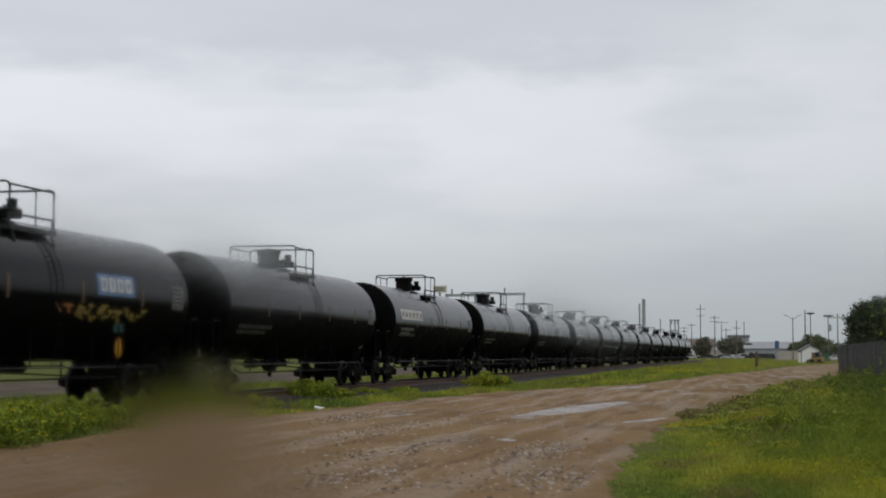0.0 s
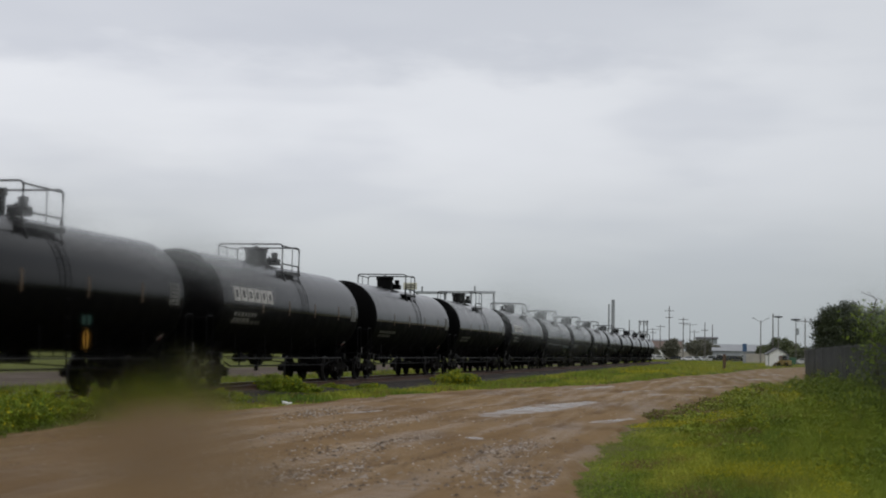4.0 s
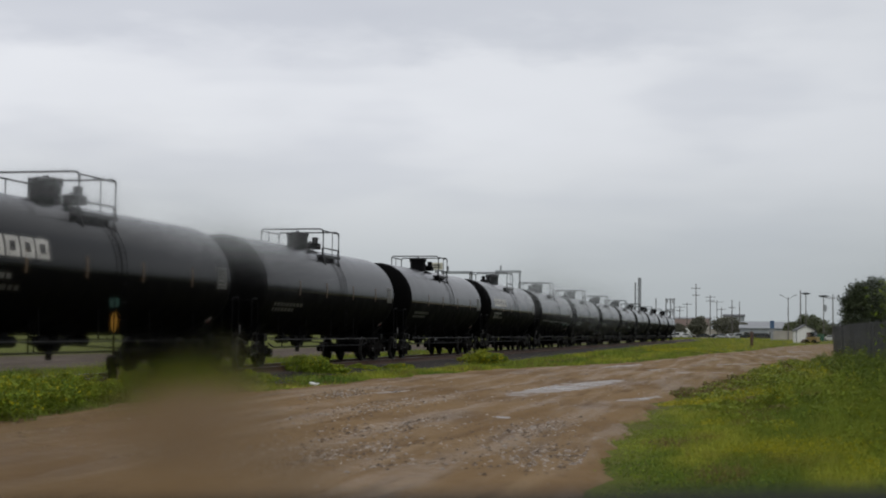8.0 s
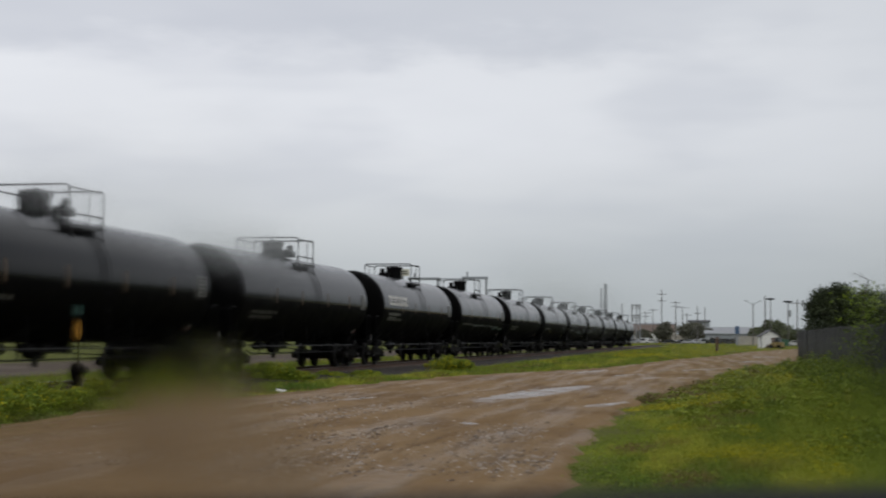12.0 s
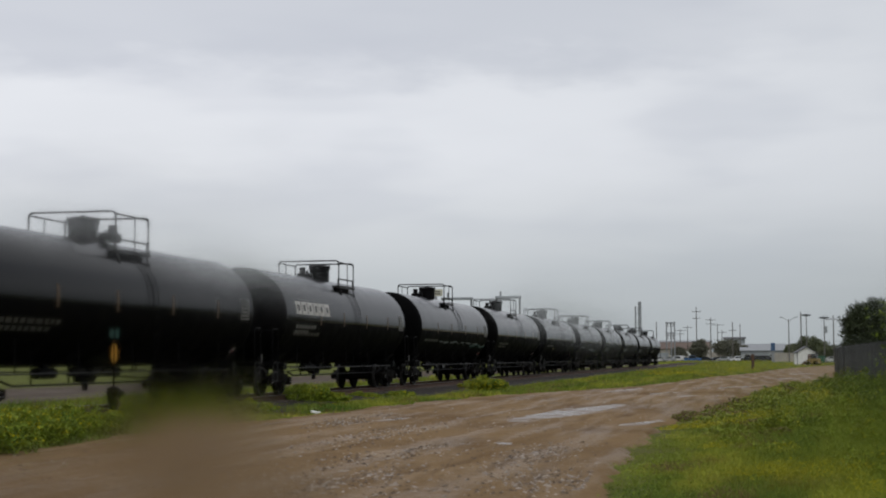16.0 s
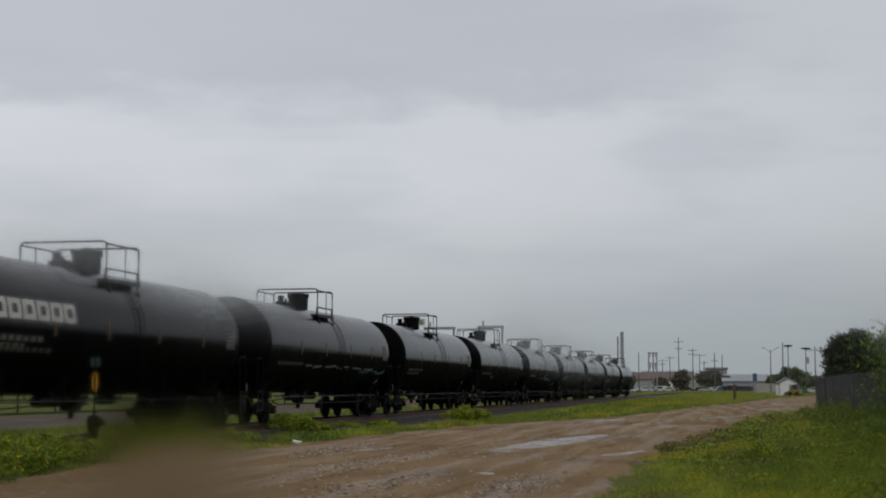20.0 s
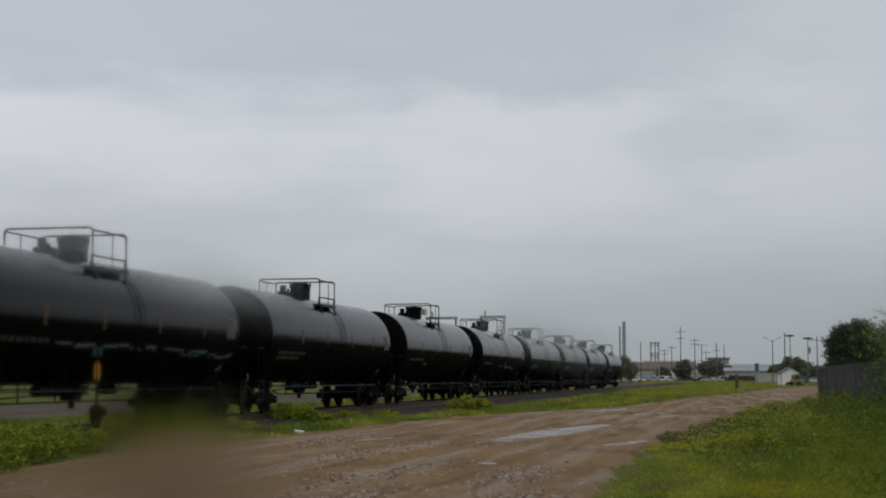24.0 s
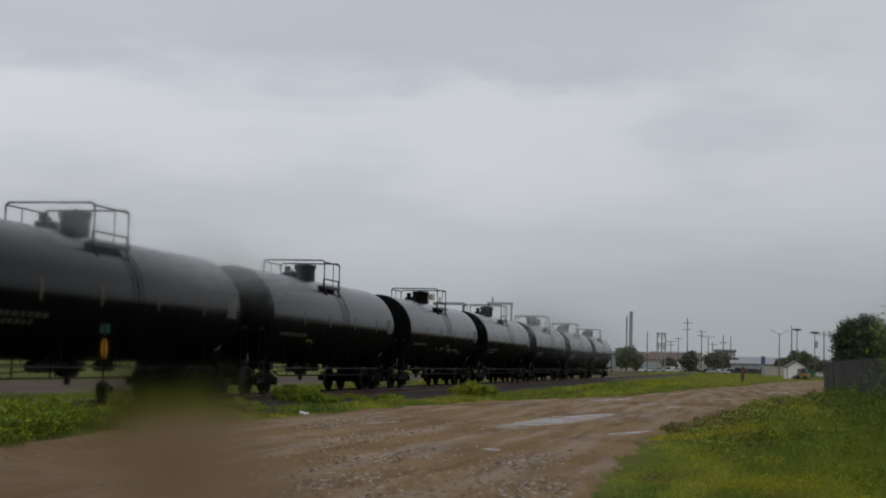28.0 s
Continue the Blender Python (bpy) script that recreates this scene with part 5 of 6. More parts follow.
def pole_sign(x, y, z, w, h):
    s = thing("pole_sign", "pale cream sign board on a tall steel pole", "sign", pose(x, y, 0))
    part("pole", rod(bmesh.new(), (0, 0, -0.2), (0, 0, z), 0.16, 10), GALV, s)
    b = part("board", box(bmesh.new(), w, 0.25, h, 0, 0, z + h / 2, bevel=0.03), CREAM, s)
    bm = bmesh.new()
    for k in range(2):
        box(bm, w * 0.7, 0.02, h * 0.16, 0, -0.14, z + h * (0.32 + 0.32 * k))
    part("sign_bars", bm, GREY_MARK, b, smooth_angle=None)


def at_bearing(q, d):
    """The ground place at distance d whose bearing is q metres aside in a hundred ahead."""
    return q / 100 * d, d


TRAFFIC = []


def build_far():
    x, y = at_bearing(2.42, 258)
    gabled_house("shed", x, y, 3.25, 2.8, 2.15, 3.1, WHITE_SIDING, DARK_ROOF, "small white gabled shed with a brown door", 9)
    # blank yard wall and blue post beside the shed
    wall = thing("yard_wall", "low grey-beige yard wall of panels beside the shed", "wall", pose(0, 345, 0))
    for k in range(3):
        part("panel", box(bmesh.new(), 1.42, 0.12, 2.4, 1.9 + k * 1.46, 0, 1.18), BEIGE_WALL, wall)
    sign = thing("blue_kiosk", "tall narrow sign pillar with a blue head", "sign pillar", pose(0.25 * 3.3, 340, 0))
    part("pillar", box(bmesh.new(), 0.7, 0.5, 2.9, 0, 0, 1.4, bevel=0.04), GALV, sign)
    part("sign_head", box(bmesh.new(), 0.95, 0.55, 1.8, 0, 0, 3.72, bevel=0.05), BLUE_PAINT, sign, "blue sign head")
    bin_ = thing("waste_bin", "green steel waste skip near the shed", "skip", pose(3.3 * 3.3, 332, 0))
    part("tub", prism(bmesh.new(), [(-1.0, 0.15), (1.0, 0.15), (1.2, 1.6), (-1.2, 1.6)], -0.9, 0.9), CAR_PAINTS[4], bin_)
    part("lid", box(bmesh.new(), 2.4, 1.9, 0.06, 0, 0, 1.63), CAR_PAINTS[4], bin_)
    post = thing("marker_post", "short dark wooden marker post in the grass", "post", pose(-1.7, 155, 0))
    part("post", box(bmesh.new(), 0.32, 0.2, 1.75, 0, 0, 0.85, bevel=0.03), RUST, post)
    part("cap", box(bmesh.new(), 0.36, 0.24, 0.06, 0, 0, 1.75), RUST, post)
    warehouse(-1.1 * 5.2, 560, 30, 22, 4.2, GREY_WALL, PALE_ROOF, "long grey metal warehouse with pale roof", 7, 2.2)
    warehouse(-0.2 * 5, 480, 16, 12, 3.4, GREY_WALL, PALE_ROOF, "low grey workshop with a pale metal roof", 4, 1.2)
    warehouse(4.9 * 4.2, 470, 13, 12, 3.2, WHITE_SIDING, PALE_ROOF, "low white building behind parked cars", 4, 1.0)
    warehouse(-6.9 * 5.4, 545, 30, 16, 4.4, BEIGE_WALL, BROWN_ROOF, "low beige building with a brown roof", 6, 2.6)
    warehouse(-5.6 * 6.4, 640, 22, 14, 8.0, BEIGE_WALL, PALE_ROOF, "tall beige mill building with a flat roof", 5, 0.8)
    warehouse(-2.4 * 6.2, 650, 9, 9, 9.4, GREY_WALL, DARK_ROOF, "grey elevator house above the roofs", 2, 0.8)
    warehouse(-9.8 * 5.4, 560, 18, 16, 6.0, GREY_WALL, DARK_ROOF, "dark-roofed depot beside the track", 4, 1.5)
    twin_stack(*at_bearing(-8.75, 600), 24.2)
    h_frame(*at_bearing(-6.55, 440), 12.0, 2.4)
    for q, d, h, arms, s in ((-7.5, 420, 11.6, (), 1), (-4.8, 480, 17.8, ((1.6, 3.0), (3.8, 2.4)), 2), (-3.85, 500, 14.6, ((0.7, 3.2), (2.0, 3.0)), 3), (-2.4, 470, 12.4, ((2.6, 2.2),), 4),
                             (-1.9, 520, 13.0, (), 5), (-5.4, 540, 12.8, ((0.6, 3.4),), 6), (-5.9, 560, 12.0, ((0.5, 4.4), (1.8, 2.8)), 7), (-3.1, 560, 11.5, ((0.8, 3.4),), 8),
                             (-3.4, 620, 15.5, ((0.7, 5.6),), 9), (2.1, 350, 11.9, (), 10), (4.2, 345, 10.9, ((0.9, 3.6),), 11)):
        utility_pole(*at_bearing(q, d), h, arms, s, "weathered wooden utility pole with cross-arms" if arms else "bare weathered wooden utility pole")
    street_light(*at_bearing(1.3, 340), 10.0, "double", "wooden light pole with two curved lamp arms")
    street_light(*at_bearing(2.45, 345), 11.0, "disc", "tall light pole with a round dark head")
    street_light(*at_bearing(3.6, 340), 10.2, "cluster", "light pole with round head and transformer")
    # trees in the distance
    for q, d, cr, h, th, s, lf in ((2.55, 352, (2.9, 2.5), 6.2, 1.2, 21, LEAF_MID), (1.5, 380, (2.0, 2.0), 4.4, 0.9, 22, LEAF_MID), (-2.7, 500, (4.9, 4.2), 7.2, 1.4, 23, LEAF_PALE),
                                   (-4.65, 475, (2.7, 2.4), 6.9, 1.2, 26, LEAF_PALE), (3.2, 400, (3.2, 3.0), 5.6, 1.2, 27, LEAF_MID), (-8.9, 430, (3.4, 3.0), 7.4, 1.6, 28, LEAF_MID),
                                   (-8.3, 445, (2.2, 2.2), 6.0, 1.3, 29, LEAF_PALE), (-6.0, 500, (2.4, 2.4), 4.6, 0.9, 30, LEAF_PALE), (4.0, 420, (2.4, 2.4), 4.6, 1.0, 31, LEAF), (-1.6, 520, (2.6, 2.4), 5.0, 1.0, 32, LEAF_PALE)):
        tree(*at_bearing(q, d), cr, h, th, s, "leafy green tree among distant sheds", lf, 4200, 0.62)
    # parked cars in a row
    for q, d, ci, van in ((-7.9, 480, 0, False), (-7.25, 482, 0, False), (-6.7, 478, 2, False), (-6.1, 481, 0, True), (-5.5, 478, 0, False), (-4.3, 470, 1, False), (-3.5, 475, 1, False), (-3.0, 470, 2, False),
                          (-2.6, 477, 0, False), (-2.0, 468, 2, True), (-1.3, 470, 2, False), (-0.3, 430, 1, False), (0.2, 428, 1, False), (4.1, 360, 0, False), (4.7, 372, 2, True), (-1.35, 424, 1, True), (-0.85, 426, 1, True), (-0.5, 424, 1, True)):
        name = ("white", "black", "silver", "blue")[ci]
        parked_car(*at_bearing(q, d), CAR_PAINTS[ci], f"{name} {'van' if van else 'car'} parked on the far lot", 90 + RNG.normal(0, 12), van)
    # yellow loader beside the shed
    ld = thing("yellow_loader", "small dull yellow loader parked before the shed", "loader", pose(2.85 * 2.52, 252, 0, 0, 0, 60))
    part("body", prism(bmesh.new(), [(-1.1, 0.35), (1.0, 0.35), (1.0, 0.9), (0.2, 1.15), (-1.1, 1.15)], -0.55, 0.55, "X"), LOADER_PAINT, ld, smooth_angle=None)
    part("cab", prism(bmesh.new(), [(-0.7, 1.15), (0.2, 1.15), (0.1, 1.95), (-0.6, 1.95)], -0.45, 0.45, "X"), DARK_GLASS, ld, smooth_angle=None)
    part("bucket", prism(bmesh.new(), [(1.2, 0.1), (1.9, 0.1), (1.3, 0.75), (1.15, 0.7)], -0.8, 0.8, "X"), RUST, ld, smooth_angle=None)
    for s in (-1, 1):
        part("arm", box(bmesh.new(), 0.1, 1.6, 0.12, s * 0.62, 0.6, 0.75, -18, 0, 0), LOADER_PAINT, ld)
        for wy in (-0.7, 0.65):
            part("wheel", lathe(bmesh.new(), [(-0.13, 0.1), (-0.13, 0.36), (0.13, 0.36), (0.13, 0.1)], "X", 16, (s * 0.68, wy, 0.36)), RUBBER, ld)
    # trailers and boxes along the warehouse
    for q, d, w, h, m, what in ((-1.75, 520, 5.0, 3.6, WHITE_SIDING, "white"), (-0.95, 505, 7.0, 3.2, GREY_WALL, "grey"), (0.35, 500, 4.0, 3.0, BEIGE_WALL, "beige"), (-3.3, 515, 6.0, 3.2, BEIGE_WALL, "beige"),
                                (-5.35, 520, 4.5, 3.3, WHITE_SIDING, "white"), (-7.3, 500, 6.0, 2.9, GREY_WALL, "grey")):
        tr = thing("box_trailer", f"{what} box trailer parked by the warehouse", "trailer", pose(*at_bearing(q, d), 0, 0, 0, 4), "box trailers")
        part("box", box(bmesh.new(), w, 2.4, h - 1.0, 0, 0, 1.0 + (h - 1.0) / 2, bevel=0.05), m, tr)
        part("chassis", box(bmesh.new(), w * 0.96, 1.2, 0.2, 0, 0, 0.9), TRUCK_STEEL, tr)
        for k in (-1, 1):
            part("wheel", rod(bmesh.new(), (w * 0.34 + k * 0.5, -1.1, 0.45), (w * 0.34 + k * 0.5, -0.8, 0.45), 0.45, 14), RUBBER, tr)
        part("landing_leg", box(bmesh.new(), 0.14, 0.14, 0.85, -w * 0.32, -0.8, 0.42), TRUCK_STEEL, tr)
    # the street beyond the grass and what drives on it
    tagged(new("street", finish("street", box(bmesh.new(), 420, 13, 0.10, -40, 443, 0.0), ASPHALT)), "wet grey asphalt street beyond the grass", "street", kind="structure")
    for ci, label, side in ((3, "blue pickup truck driving along the far street", -90), (0, "white car driving along the far street", 90), (0, "white car driving along the far street", 90)):
        TRAFFIC.append(parked_car(-60, 443, CAR_PAINTS[ci], label, side, False, ci == 3, "driving_car", "cars on the far street"))
    # over the train
    pole_sign(*PLACE_SIGN)
    for px, py, h, w in PLACE_GANTRIES:
        g = thing("gantry", "tall grey steel gantry behind the train", "gantry", pose(px, py, 0))
        part("beam", box(bmesh.new(), w, 0.8, 0.35, 0, 0, h, bevel=0.02), GREY_WALL, g)
        for sx in (-1, 1):
            part("post", box(bmesh.new(), 0.25, 0.25, h, sx * (w / 2 - 0.2), 0, h / 2), GALV, g)
        part("vent_pipe", rod(bmesh.new(), (-w * 0.3, 0, h), (-w * 0.3, 0, h + 0.85), 0.12, 8), GALV, g)
    far = bmesh.new()
    # low wooded rise that closes the horizon, its haze painted into the leaf colour
    rnd = random.Random(5)
    n = 240
    ring = []
    for k in range(n):
        a = k * math.tau / n
        h = 5 + 7 * abs(noise.noise(Vector((math.cos(a) * 9, math.sin(a) * 9, 2.2)))) + rnd.random() * 2.2
        ring.append((math.sin(a) * 1900, math.cos(a) * 1900, h))
    vs = [(far.verts.new((p[0], p[1], -2)), far.verts.new((p[0] * 1.01, p[1] * 1.01, p[2]))) for p in ring]
    for k in range(n):
        far.faces.new((vs[k][0], vs[(k + 1) % n][0], vs[(k + 1) % n][1], vs[k][1]))
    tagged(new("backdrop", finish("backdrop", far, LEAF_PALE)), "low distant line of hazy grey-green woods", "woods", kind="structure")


PLACE_SIGN = (-44.8, 195.0, 9.95, 1.9, 0.95)
PLACE_GANTRIES = [(-42.0, 196.0, 9.6, 4.4), (-35.0, 197.0, 9.75, 3.6)]


def right_edges(y):
    return curve_at(y, ROAD_RIGHT) - 0.5, min(float(np.interp(y, *zip(*FENCE_LINE))) - 0.05, 0.17 * y + 1.5) if y < 79 else curve_at(y, ROAD_RIGHT) + 6


def left_edges(y):
    return float(np.interp(y, (48, 58, 120, 180), (-14.4, -13.1, -13.2, -13.8))) + 0.4 * math.sin(y * 0.7), curve_at(y, ROAD_LEFT) + 0.45


def beyond_edges(y):
    return -24.5, -18.9


field("grass", "lush green roadside grass with weeds", 190000, right_edges, 11.5, 84, 1.45, 0.42, 20000, 31, 0.3, lambda x, y: float(np.interp(x - curve_at(y, ROAD_RIGHT), (0, 1.0, 2.6, 4.6), (0.14, 0.34, 0.8, 1.2))) * float(np.interp(y, (15, 24, 34, 80), (0.5, 0.62, 1.0, 1.0))))
field("grass", "green grass verge between road and track", 52000, left_edges, 16, 125, 1.5, 0.22, 600, 32)
field("grass", "rough grass verge with yellow flowers along the track", 26000, left_edges, 100, 330, 1.3, 0.3, 9500, 33)
field("grass", "grass strip behind the railway track", 14000, beyond_edges, 20, 110, 1.3, 0.3, 300, 34)
field("grass", "grass before the parked cars", 15000, lambda y: (-26.0, 8.0), 300, 420, 1.0, 0.5, 4600, 35)
for i, (mx, my, mr, mh) in enumerate(((-11.9, 20.6, 0.75, 0.62), (-12.6, 22.3, 0.9, 0.70), (-13.4, 20.9, 0.8, 0.64), (-13.0, 24.2, 0.8, 0.64), (-13.9, 23.4, 0.8, 0.64), (-13.9, 25.9, 0.8, 0.64),
                                      (-14.3, 27.6, 0.6, 0.6), (-13.0, 26.6, 0.55, 0.55), (-14.4, 31.5, 0.6, 0.5), (-13.2, 33.0, 0.6, 0.45), (-13.2, 35.6, 0.6, 0.45), (-14.8, 45.6, 0.65, 0.72), (-14.0, 45.9, 0.45, 0.4),
                                      (-14.5, 51.5, 0.5, 0.28), (-13.6, 53.5, 0.5, 0.25), (-12.4, 62.5, 0.75, 0.74), (-12.1, 64.0, 0.6, 0.6), (-13.0, 66.0, 0.5, 0.42))):
    mustard(mx, my, mr, mh, 300 + i, 2.6 if my > 60 else 1.5 if my > 40 else 2.0, greens=[GRASS, BLOOM] if my > 60 else None)
for i, (mx, my, mr, mh) in enumerate(((2.6, 45.0, 0.8, 1.2), (2.5, 50.5, 0.7, 0.9), (2.9, 40.0, 0.7, 1.1), (3.0, 36.5, 0.6, 1.0), (2.2, 57.0, 0.7, 0.7), (2.7, 33.0, 0.7, 1.0), (1.4, 48.0, 0.6, 0.6), (2.9, 30.6, 0.7, 1.15), (3.1, 38.2, 0.6, 1.3), (2.8, 42.6, 0.7, 1.15), (2.3, 35.2, 0.6, 0.85), (2.7, 54.0, 0.7, 1.0), (2.8, 62.0, 0.8, 0.95), (2.9, 69.0, 0.8, 0.8))):
    mustard(mx, my, mr, mh, 400 + i, 0.12, "tall dark green weed against the fence", "weeds at the fence", "fence_weed", [LEAF_GREEN, WEED])
# taller clumps that break the roadside grass
for i, (mx, my, mr, mh, mb) in enumerate(((-1.0, 32.0, 0.4, 0.38, 0), (-0.2, 37.5, 0.6, 0.6, 0.2), (0.4, 42.5, 0.7, 0.65, 0.5), (1.3, 41.0, 0.6, 0.6, 0.3), (0.3, 29.0, 0.45, 0.4, 0), (-0.7, 27.4, 0.35, 0.3, 0),
                                          (1.8, 37.5, 0.6, 0.7, 0), (1.5, 29.5, 0.5, 0.5, 0), (0.9, 25.2, 0.4, 0.32, 0.1), (2.2, 27.5, 0.6, 0.7, 0), (2.5, 22.5, 0.6, 0.6, 0), (0.1, 47.5, 0.6, 0.6, 1.2),
                                          (0.9, 50.0, 0.7, 0.7, 0.8), (1.3, 20.4, 0.35, 0.3, 0), (0.0, 22.6, 0.25, 0.26, 0.1), (1.6, 56.0, 0.7, 0.6, 1.0), (0.8, 34.0, 0.5, 0.5, 0), (1.9, 33.0, 0.6, 0.6, 0))):
    mustard(mx, my, mr, mh, 430 + i, mb, "leafy green weed with a few yellow heads" if mb else "dark leafy green weed in roadside grass", "weeds in the roadside grass", "weed_clump", [GRASS, WEED])
rnd = random.Random(77)
for i in range(46):
    my = 17 + 45 * rnd.random() ** 1.2
    lo, hi = right_edges(my)
    q = rnd.random()
    mx, big = lo + 0.9 + (hi - lo - 1.1) * q, 0.45 + 0.75 * q
    mb = rnd.choice((0, 0, 0, 0.3, 0.9, 1.6))
    mustard(mx, my, (0.22 + 0.34 * rnd.random()) * big, (0.28 + 0.5 * rnd.random()) * big, 500 + i, mb, "leafy green weed with a few yellow heads" if mb else "dark leafy green weed in roadside grass",
            "weeds in the roadside grass", "weed_clump", rnd.choice(([GRASS, WEED], [WEED, GRASS], [LEAF_GREEN, WEED])))
for i, (mx, my, mr, mh) in enumerate(((-1.2, 36.8, 0.75, 0.26), (-1.8, 34.9, 0.4, 0.2), (-0.9, 39.4, 0.6, 0.35), (-0.6, 42.2, 0.6, 0.4), (-0.2, 30.2, 0.3, 0.35), (0.1, 26.5, 0.25, 0.3), (-0.6, 38.6, 0.4, 0.4), (0.5, 44.2, 0.35, 0.7), (3.0, 60.0, 0.4, 0.9))):
    mustard(mx, my, mr, mh, 460 + i, 0, "withered brown weed clump in roadside grass", "withered weeds", "withered_weed", [WITHERED, WEED])
build_fence()
sapling(3.15, 36.0, 2.95, 61)
tree(7.75, 112.0, (2.3, 2.2), 5.25, 1.3, 41, "dense dark green round tree behind the fence", LEAF, 46000, 0.25)
tree(10.3, 110.0, (2.2, 2.0), 4.9, 1.3, 42, "dense dark green round tree behind the fence", LEAF, 42000, 0.25)
tree(13.2, 108.0, (2.4, 2.0), 4.8, 1.3, 43, "dense dark green round tree behind the fence", LEAF, 36000, 0.25)
tree(6.3, 108.0, (1.0, 1.0), 2.9, 0.6, 44, "low dark shrub beside the fence corner", LEAF, 9000, 0.22)
build_far()


# ---- switch stand and litter by the track ----
def switch_stand(x, y):
    s = thing("switch_stand", "railway switch stand with amber and green targets", "switch stand", pose(x, y, 0.1))
    part("base", box(bmesh.new(), 0.5, 0.42, 0.06, 0, 0, 0.03, bevel=0.01), TRUCK_STEEL, s)
    bm = bmesh.new()
    lathe(bm, [(0.05, 0.16), (0.12, 0.14), (0.36, 0.085), (0.52, 0.14), (0.66, 0.16), (0.76, 0.13), (0.80, 0.05)], "Z", 14)
    box(bm, 0.16, 0.36, 0.15, 0.1, 0, 0.64, bevel=0.03)
    part("housing", bm, TRUCK_STEEL, s)
    part("mast", rod(bmesh.new(), (0, 0, 0.75), (0, 0, 2.05), 0.022), TRUCK_STEEL, s)
    part("lever", pipe(bmesh.new(), [(0.1, -0.05, 0.55), (0.24, -0.22, 0.46), (0.30, -0.45, 0.26), (0.30, -0.62, 0.16)], 0.018), YELLOW_MARK, s, "faded yellow throw lever")
    bm = bmesh.new()
    oval = [(0.062 * math.cos(k * math.tau / 20), 1.51 + 0.235 * math.sin(k * math.tau / 20)) for k in range(20)]
    for lo, hi in ((-0.012, 0.012),):
        prism(bm, oval, lo, hi)
    part("amber_target", bm, YELLOW_TARGET, s, "oval amber target vane", smooth_angle=None, at=pose(0, 0, 0, 0, 0, 20))
    part("target_rib", box(bmesh.new(), 0.02, 0.05, 0.42, 0, 0, 1.51), TRUCK_STEEL, s)
    bm = prism(bmesh.new(), [(-0.10, 1.84), (0.10, 1.84), (0.10, 2.04), (-0.10, 2.04)], -0.012, 0.012)
    part("green_target", bm, GREEN_TARGET, s, "square green target vane", smooth_angle=None, at=pose(0, 0, 0, 0, 0, 28))
    part("rod", rod(bmesh.new(), (0, 0, 0.06), (-1.6, 0.0, 0.06), 0.025), TRUCK_STEEL, s)
    for dy in (-0.28, 0.28):
        part("head_block_tie", box(bmesh.new(), 1.7, 0.22, 0.16, -0.5, dy, -0.06, bevel=0.01), TIE, s)


switch_stand(-13.9, 29.25)
bm = bmesh.new()
box(bm, 0.17, 0.12, 0.06, 0, 0, 0.03, 8, 12, 30, bevel=0.012)
box(bm, 0.13, 0.08, 0.03, 0.09, 0.06, 0.02, 0, -8, 70, bevel=0.006)
litter = tagged(new("litter", finish("litter", bm, WHITE_SIDING)), "crumpled white paper litter on the verge", "litter")
litter.matrix_basis = pose(-11.6, 36.3, 0.06)


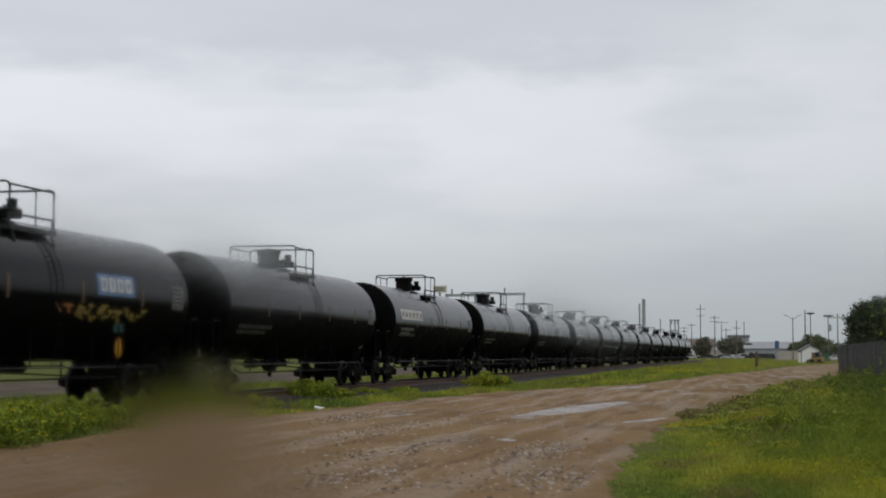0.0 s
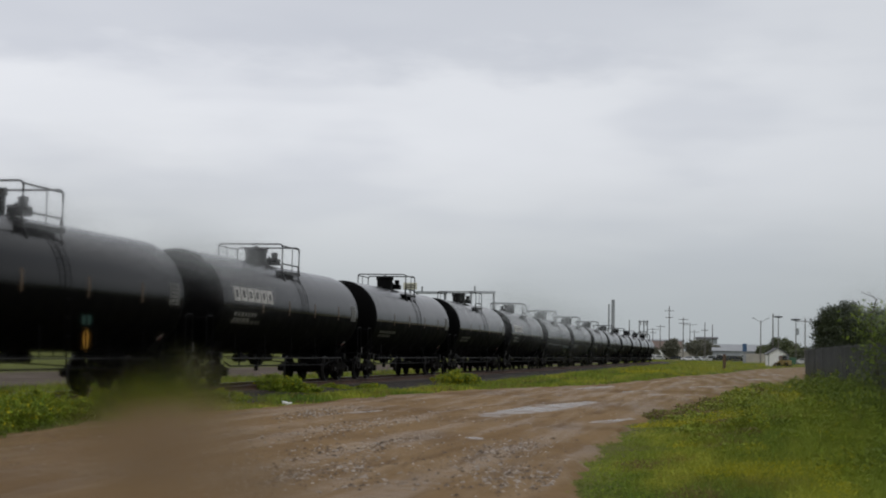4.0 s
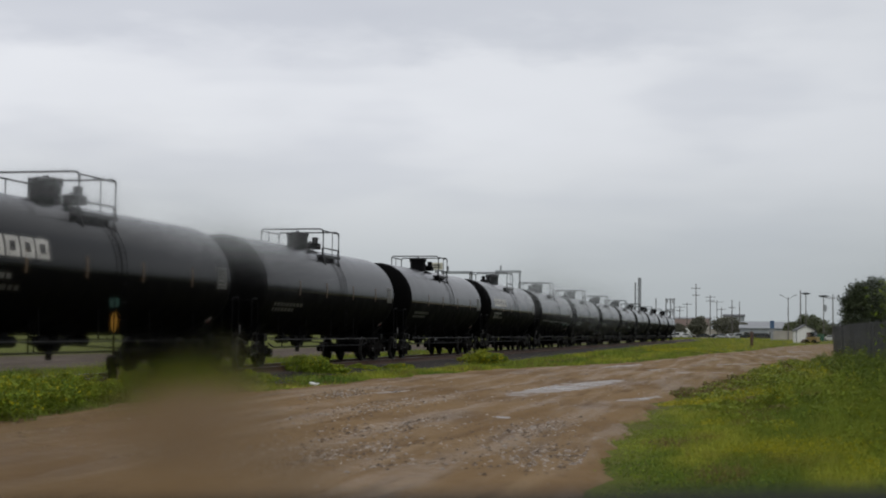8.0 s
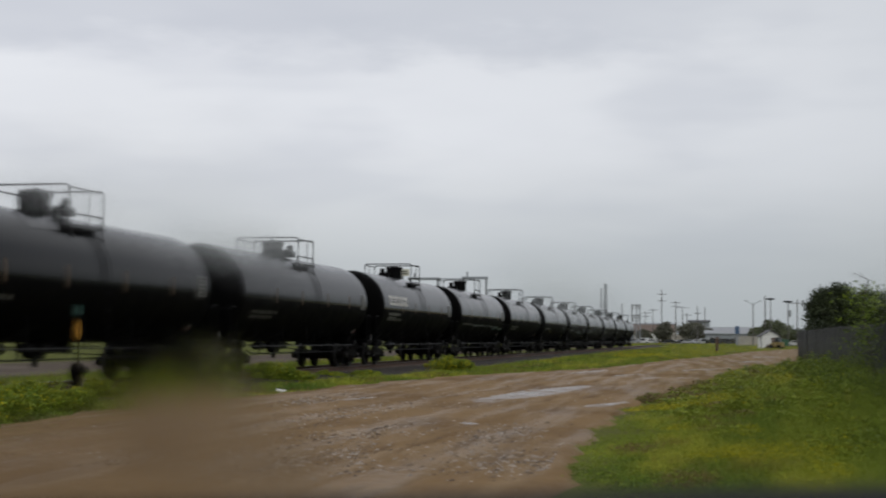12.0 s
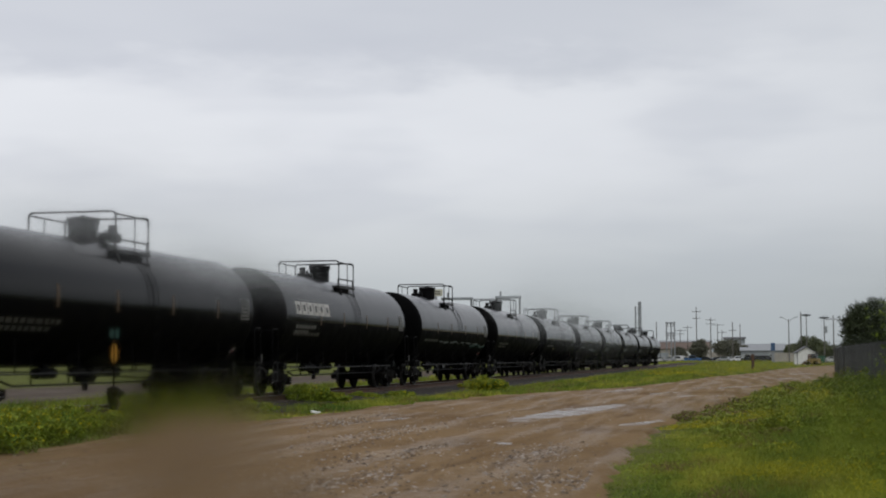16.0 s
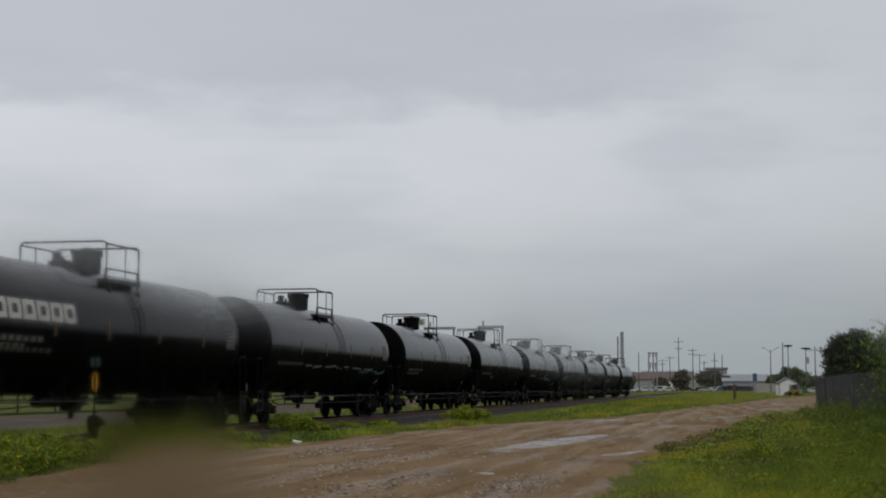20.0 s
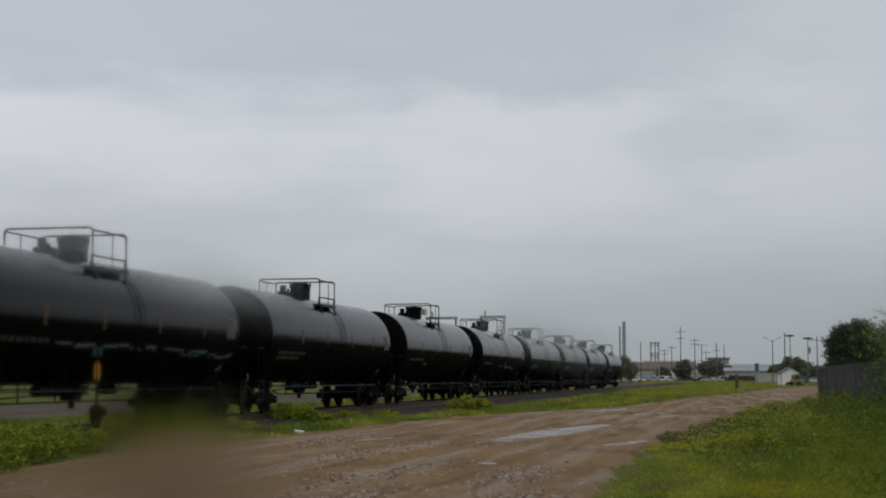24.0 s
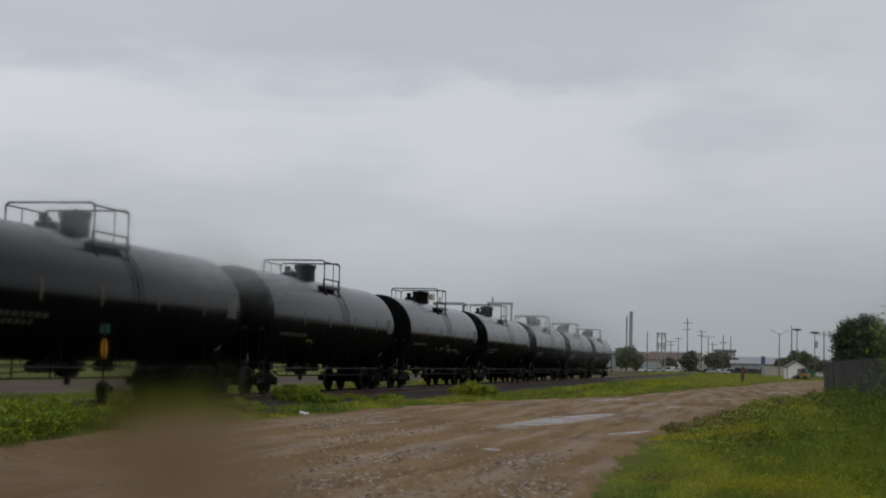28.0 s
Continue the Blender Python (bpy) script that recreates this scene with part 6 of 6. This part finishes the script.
# ---- the wet car window before the eye ----
def wet_glass():
    """Clear glass with runs and smears of rain water: the water is a rippled refracting film."""
    m = bpy.data.materials.new("rain_smeared_glass")
    m.use_nodes = True
    nt = m.node_tree
    nt.nodes.clear()
    N, L = nt.nodes.new, nt.links.new
    out, shader = N("ShaderNodeOutputMaterial"), N("ShaderNodeBsdfTransparent").outputs[0]
    tc, warp, add = N("ShaderNodeTexCoord"), N("ShaderNodeTexNoise"), N("ShaderNodeVectorMath")
    warp.inputs["Scale"].default_value, warp.inputs["Detail"].default_value = 30.0, 6.0
    warp.inputs["Roughness"].default_value = 0.62
    L(tc.outputs["Object"], warp.inputs["Vector"])
    add.operation = "MULTIPLY_ADD"
    L(warp.outputs["Color"], add.inputs[0])
    add.inputs[1].default_value = (0.018, 0.018, 0)
    L(tc.outputs["Object"], add.inputs[2])
    geo, ripple = N("ShaderNodeNewGeometry"), N("ShaderNodeVectorMath")
    grains = []
    for k in (9173.0, 6151.0):
        scaled, white = N("ShaderNodeVectorMath"), N("ShaderNodeTexWhiteNoise")
        scaled.operation = "SCALE"
        scaled.inputs[3].default_value = k
        L(tc.outputs["Object"], scaled.inputs[0])
        L(scaled.outputs[0], white.inputs["Vector"])
        grains.append(white.outputs["Color"])
    ripple.operation = "SUBTRACT"
    L(grains[0], ripple.inputs[0])
    L(grains[1], ripple.inputs[1])

    def wedge(lean):
        n = N("ShaderNodeVectorMath")
        L(geo.outputs["Normal"], n.inputs[0])
        n.inputs[1].default_value = (lean[0], 0, lean[1]) if lean else (0, 0, 0)
        return n.outputs[0]

    for rough, lean, smears in FILMS:
        total = None
        for u, v, ru, rv, turn, amount in smears:
            mp, ln, rg = N("ShaderNodeMapping"), N("ShaderNodeVectorMath"), N("ShaderNodeMapRange")
            mp.vector_type = "TEXTURE"
            bow = 0.5 / math.sqrt(0.25 + u * u + v * v)
            mp.inputs[1].default_value = (u * bow + 0.009, v * bow + 0.009, 0)
            mp.inputs[2].default_value = (0, 0, radians(turn))
            mp.inputs[3].default_value = (ru, rv, 1)
            L(add.outputs[0], mp.inputs[0])
            ln.operation = "LENGTH"
            L(mp.outputs[0], ln.inputs[0])
            rg.interpolation_type = "SMOOTHSTEP"
            rg.inputs[1].default_value, rg.inputs[2].default_value, rg.inputs[3].default_value, rg.inputs[4].default_value = 1.0, 0.42 if lean else 0.15, 0.0, amount
            L(ln.outputs["Value"], rg.inputs[0])
            if total is None:
                total = rg.outputs[0]
            else:
                mx = N("ShaderNodeMath")
                mx.operation = "MAXIMUM"
                L(total, mx.inputs[0])
                L(rg.outputs[0], mx.inputs[1])
                total = mx.outputs[0]
        film, blend = N("ShaderNodeBsdfRefraction"), N("ShaderNodeMixShader")
        film.inputs["Color"].default_value = (0.72, 0.70, 0.63, 1) if lean else (0.9, 0.9, 0.88, 1)
        film.inputs["Roughness"].default_value, film.inputs["IOR"].default_value = 0.0, 1.12
        # fine ripples bend the view every way; a thick run of water works as a wedge too
        tip, unit = N("ShaderNodeVectorMath"), N("ShaderNodeVectorMath")
        tip.operation, unit.operation = "MULTIPLY_ADD", "NORMALIZE"
        L(ripple.outputs[0], tip.inputs[0])
        tip.inputs[1].default_value = (rough, rough, rough)
        L(wedge(lean), tip.inputs[2])
        L(tip.outputs[0], unit.inputs[0])
        L(unit.outputs[0], film.inputs["Normal"])
        L(total, blend.inputs[0])
        L(shader, blend.inputs[1])
        L(film.outputs[0], blend.inputs[2])
        shader = blend.outputs[0]
    L(shader, out.inputs[0])
    return m


# each film: how rippled, how wedge-shaped (sideways, upwards), then across, up, half width, half height (metres on the glass), turn, strength
FILMS = [(0.024, 0, [(-0.115, -0.02, 0.11, 0.095, 0, 0.95), (0.155, -0.03, 0.05, 0.08, 0, 0.6), (0.02, -0.085, 0.13, 0.035, 0, 0.6)]),
         (0.23, 0, [(-0.128, 0.007, 0.036, 0.014, -15, 0.6), (-0.074, -0.008, 0.044, 0.022, -18, 0.95), (0.041, -0.023, 0.040, 0.016, -12, 0.97),
                 (0.160, -0.030, 0.022, 0.06, 4, 0.3), (0.150, -0.062, 0.016, 0.024, 10, 0.6), (-0.06, -0.105, 0.09, 0.012, 0, 0.85), (0.08, -0.108, 0.10, 0.008, 0, 0.85)]),
         (0.28, (0.12, 0.04), [(-0.090, -0.096, 0.060, 0.040, 0, 0.95), (-0.064, -0.092, 0.040, 0.036, 0, 0.9), (-0.13, -0.104, 0.08, 0.036, 0, 0.9)]),
         (0.15, (0.28, 0.02), [(-0.092, -0.068, 0.046, 0.034, 0, 1.0)]),
         (0.14, (0.28, -0.04), [(-0.091, -0.052, 0.038, 0.023, -16, 1.0)]),
         (0.21, 0, [(0.125, -0.080, 0.095, 0.056, 0, 0.9), (-0.142, -0.077, 0.045, 0.014, 0, 0.7)])]


def car_window():
    mid = pose(0, 0, 1.5, 90 + 4.3, -0.4, 12.3)
    door = thing("car_door", "dark car door with a rain-smeared window", "car door", pose(0, 0, 0))
    bm = bmesh.new()
    grid = [[bm.verts.new(Vector((-0.42 + 0.035 * i, -0.13 + 0.034 * j, -0.5)).normalized() * 0.5) for i in range(25)] for j in range(13)]
    for lower, upper in zip(grid, grid[1:]):
        for i in range(24):
            bm.faces.new((lower[i], lower[i + 1], upper[i + 1], upper[i]))
    pane = part("window_pane", bm, wet_glass(), door, "clear curved glass with smears of rain water", smooth_angle=80, at=mid)
    pane.visible_shadow = False
    level = pose(0, 0, 1.43, 0, 0, 12.3) @ pose(0, 0, -1.4335, 0, -1.5, 0)
    bm = bmesh.new()
    prism(bm, [(0.53, 1.39), (0.535, 1.424), (0.545, 1.433), (0.60, 1.436), (0.64, 1.422), (0.645, 1.39)], -0.6, 0.6, "X")
    part("window_seal", bm, SHADED_SEAL, door, "black rubber window seal", at=level)
    # pressed lower panel, trim, handle and the rim that holds the glass
    bm = prism(bmesh.new(), [(0.55, 0.28), (0.55, 1.39), (0.645, 1.39), (0.68, 1.30), (0.725, 1.12), (0.735, 0.90), (0.72, 0.60), (0.68, 0.36), (0.64, 0.28)], -0.6, 0.6, "X")
    bmesh.ops.bevel(bm, geom=[e for e in bm.edges if abs(e.calc_length() - 1.2) > 0.01], offset=0.012, segments=2, affect="EDGES")
    panel = part("door_panel", bm, CAR_PAINTS[1], door, at=level)
    part("inner_trim", prism(bmesh.new(), [(0.50, 0.34), (0.485, 0.9), (0.51, 1.30), (0.548, 1.36), (0.548, 0.32)], -0.56, 0.56, "X"), RUBBER, door, "black plastic inner trim", at=level)
    part("rub_strip", box(bmesh.new(), 1.1, 0.03, 0.07, 0, 0.735, 0.78, bevel=0.01), RUBBER, panel)
    part("sill_beam", box(bmesh.new(), 1.5, 0.22, 0.30, 0, 0.60, 0.13, bevel=0.04), CAR_PAINTS[1], door, at=level)
    part("door_handle", box(bmesh.new(), 0.20, 0.035, 0.035, 0.42, 0.765, 1.10, bevel=0.012), CAR_PAINTS[1], panel)
    bm = pipe(bmesh.new(), [(-0.60, 0.58, 1.40), (-0.50, 0.50, 1.62), (-0.40, 0.40, 1.80), (-0.30, 0.36, 1.87), (0.36, 0.36, 1.88), (0.48, 0.42, 1.82), (0.57, 0.56, 1.42)], 0.028, 8)
    part("window_frame", bm, RUBBER, door, at=level)


car_window()


# ---- what moves ----
def train_at(t):
    """How far along y the first car's near rim stands at t seconds."""
    return 37.954 - 4.0186 * t - 0.010942 * t * t - 3.75e-5 * t ** 3


def motions():
    for k, car in CARS:
        walk(car, [(t, pose(TRACK_X, train_at(t) + CAR_PITCH * k + HALF, RAIL_Z)) for t in range(0, 29, 2)])
    # cars on the far street: metres along x at each time
    pickup, saloon, second = TRAFFIC
    walk(pickup, [(t, pose(min(-24.2 + 3.77 * (t - 15.5), -3.4 - 0.6 * max(0.0, 22 - t)), 440.5, 0.05, 0, 0, -90)) for t in range(0, 29, 2)])
    walk(saloon, [(t, pose(-11.9 - 5.6 * (t - 16.5), 445.5, 0.05, 0, 0, 90)) for t in range(0, 29, 2)])
    walk(second, [(t, pose(-12.0 - 3.6 * (t - 3.0), 446.0, 0.05, 0, 0, 90)) for t in range(0, 29, 2)])
    times = [i * 4 / 30 for i in range(211)]
    for ws, y, sign in WHEELSETS:
        walk(ws, [(t, pose(0, y, AXLE_Z, sign * math.degrees((train_at(0) - train_at(t)) / AXLE_Z))) for t in times])


motions()
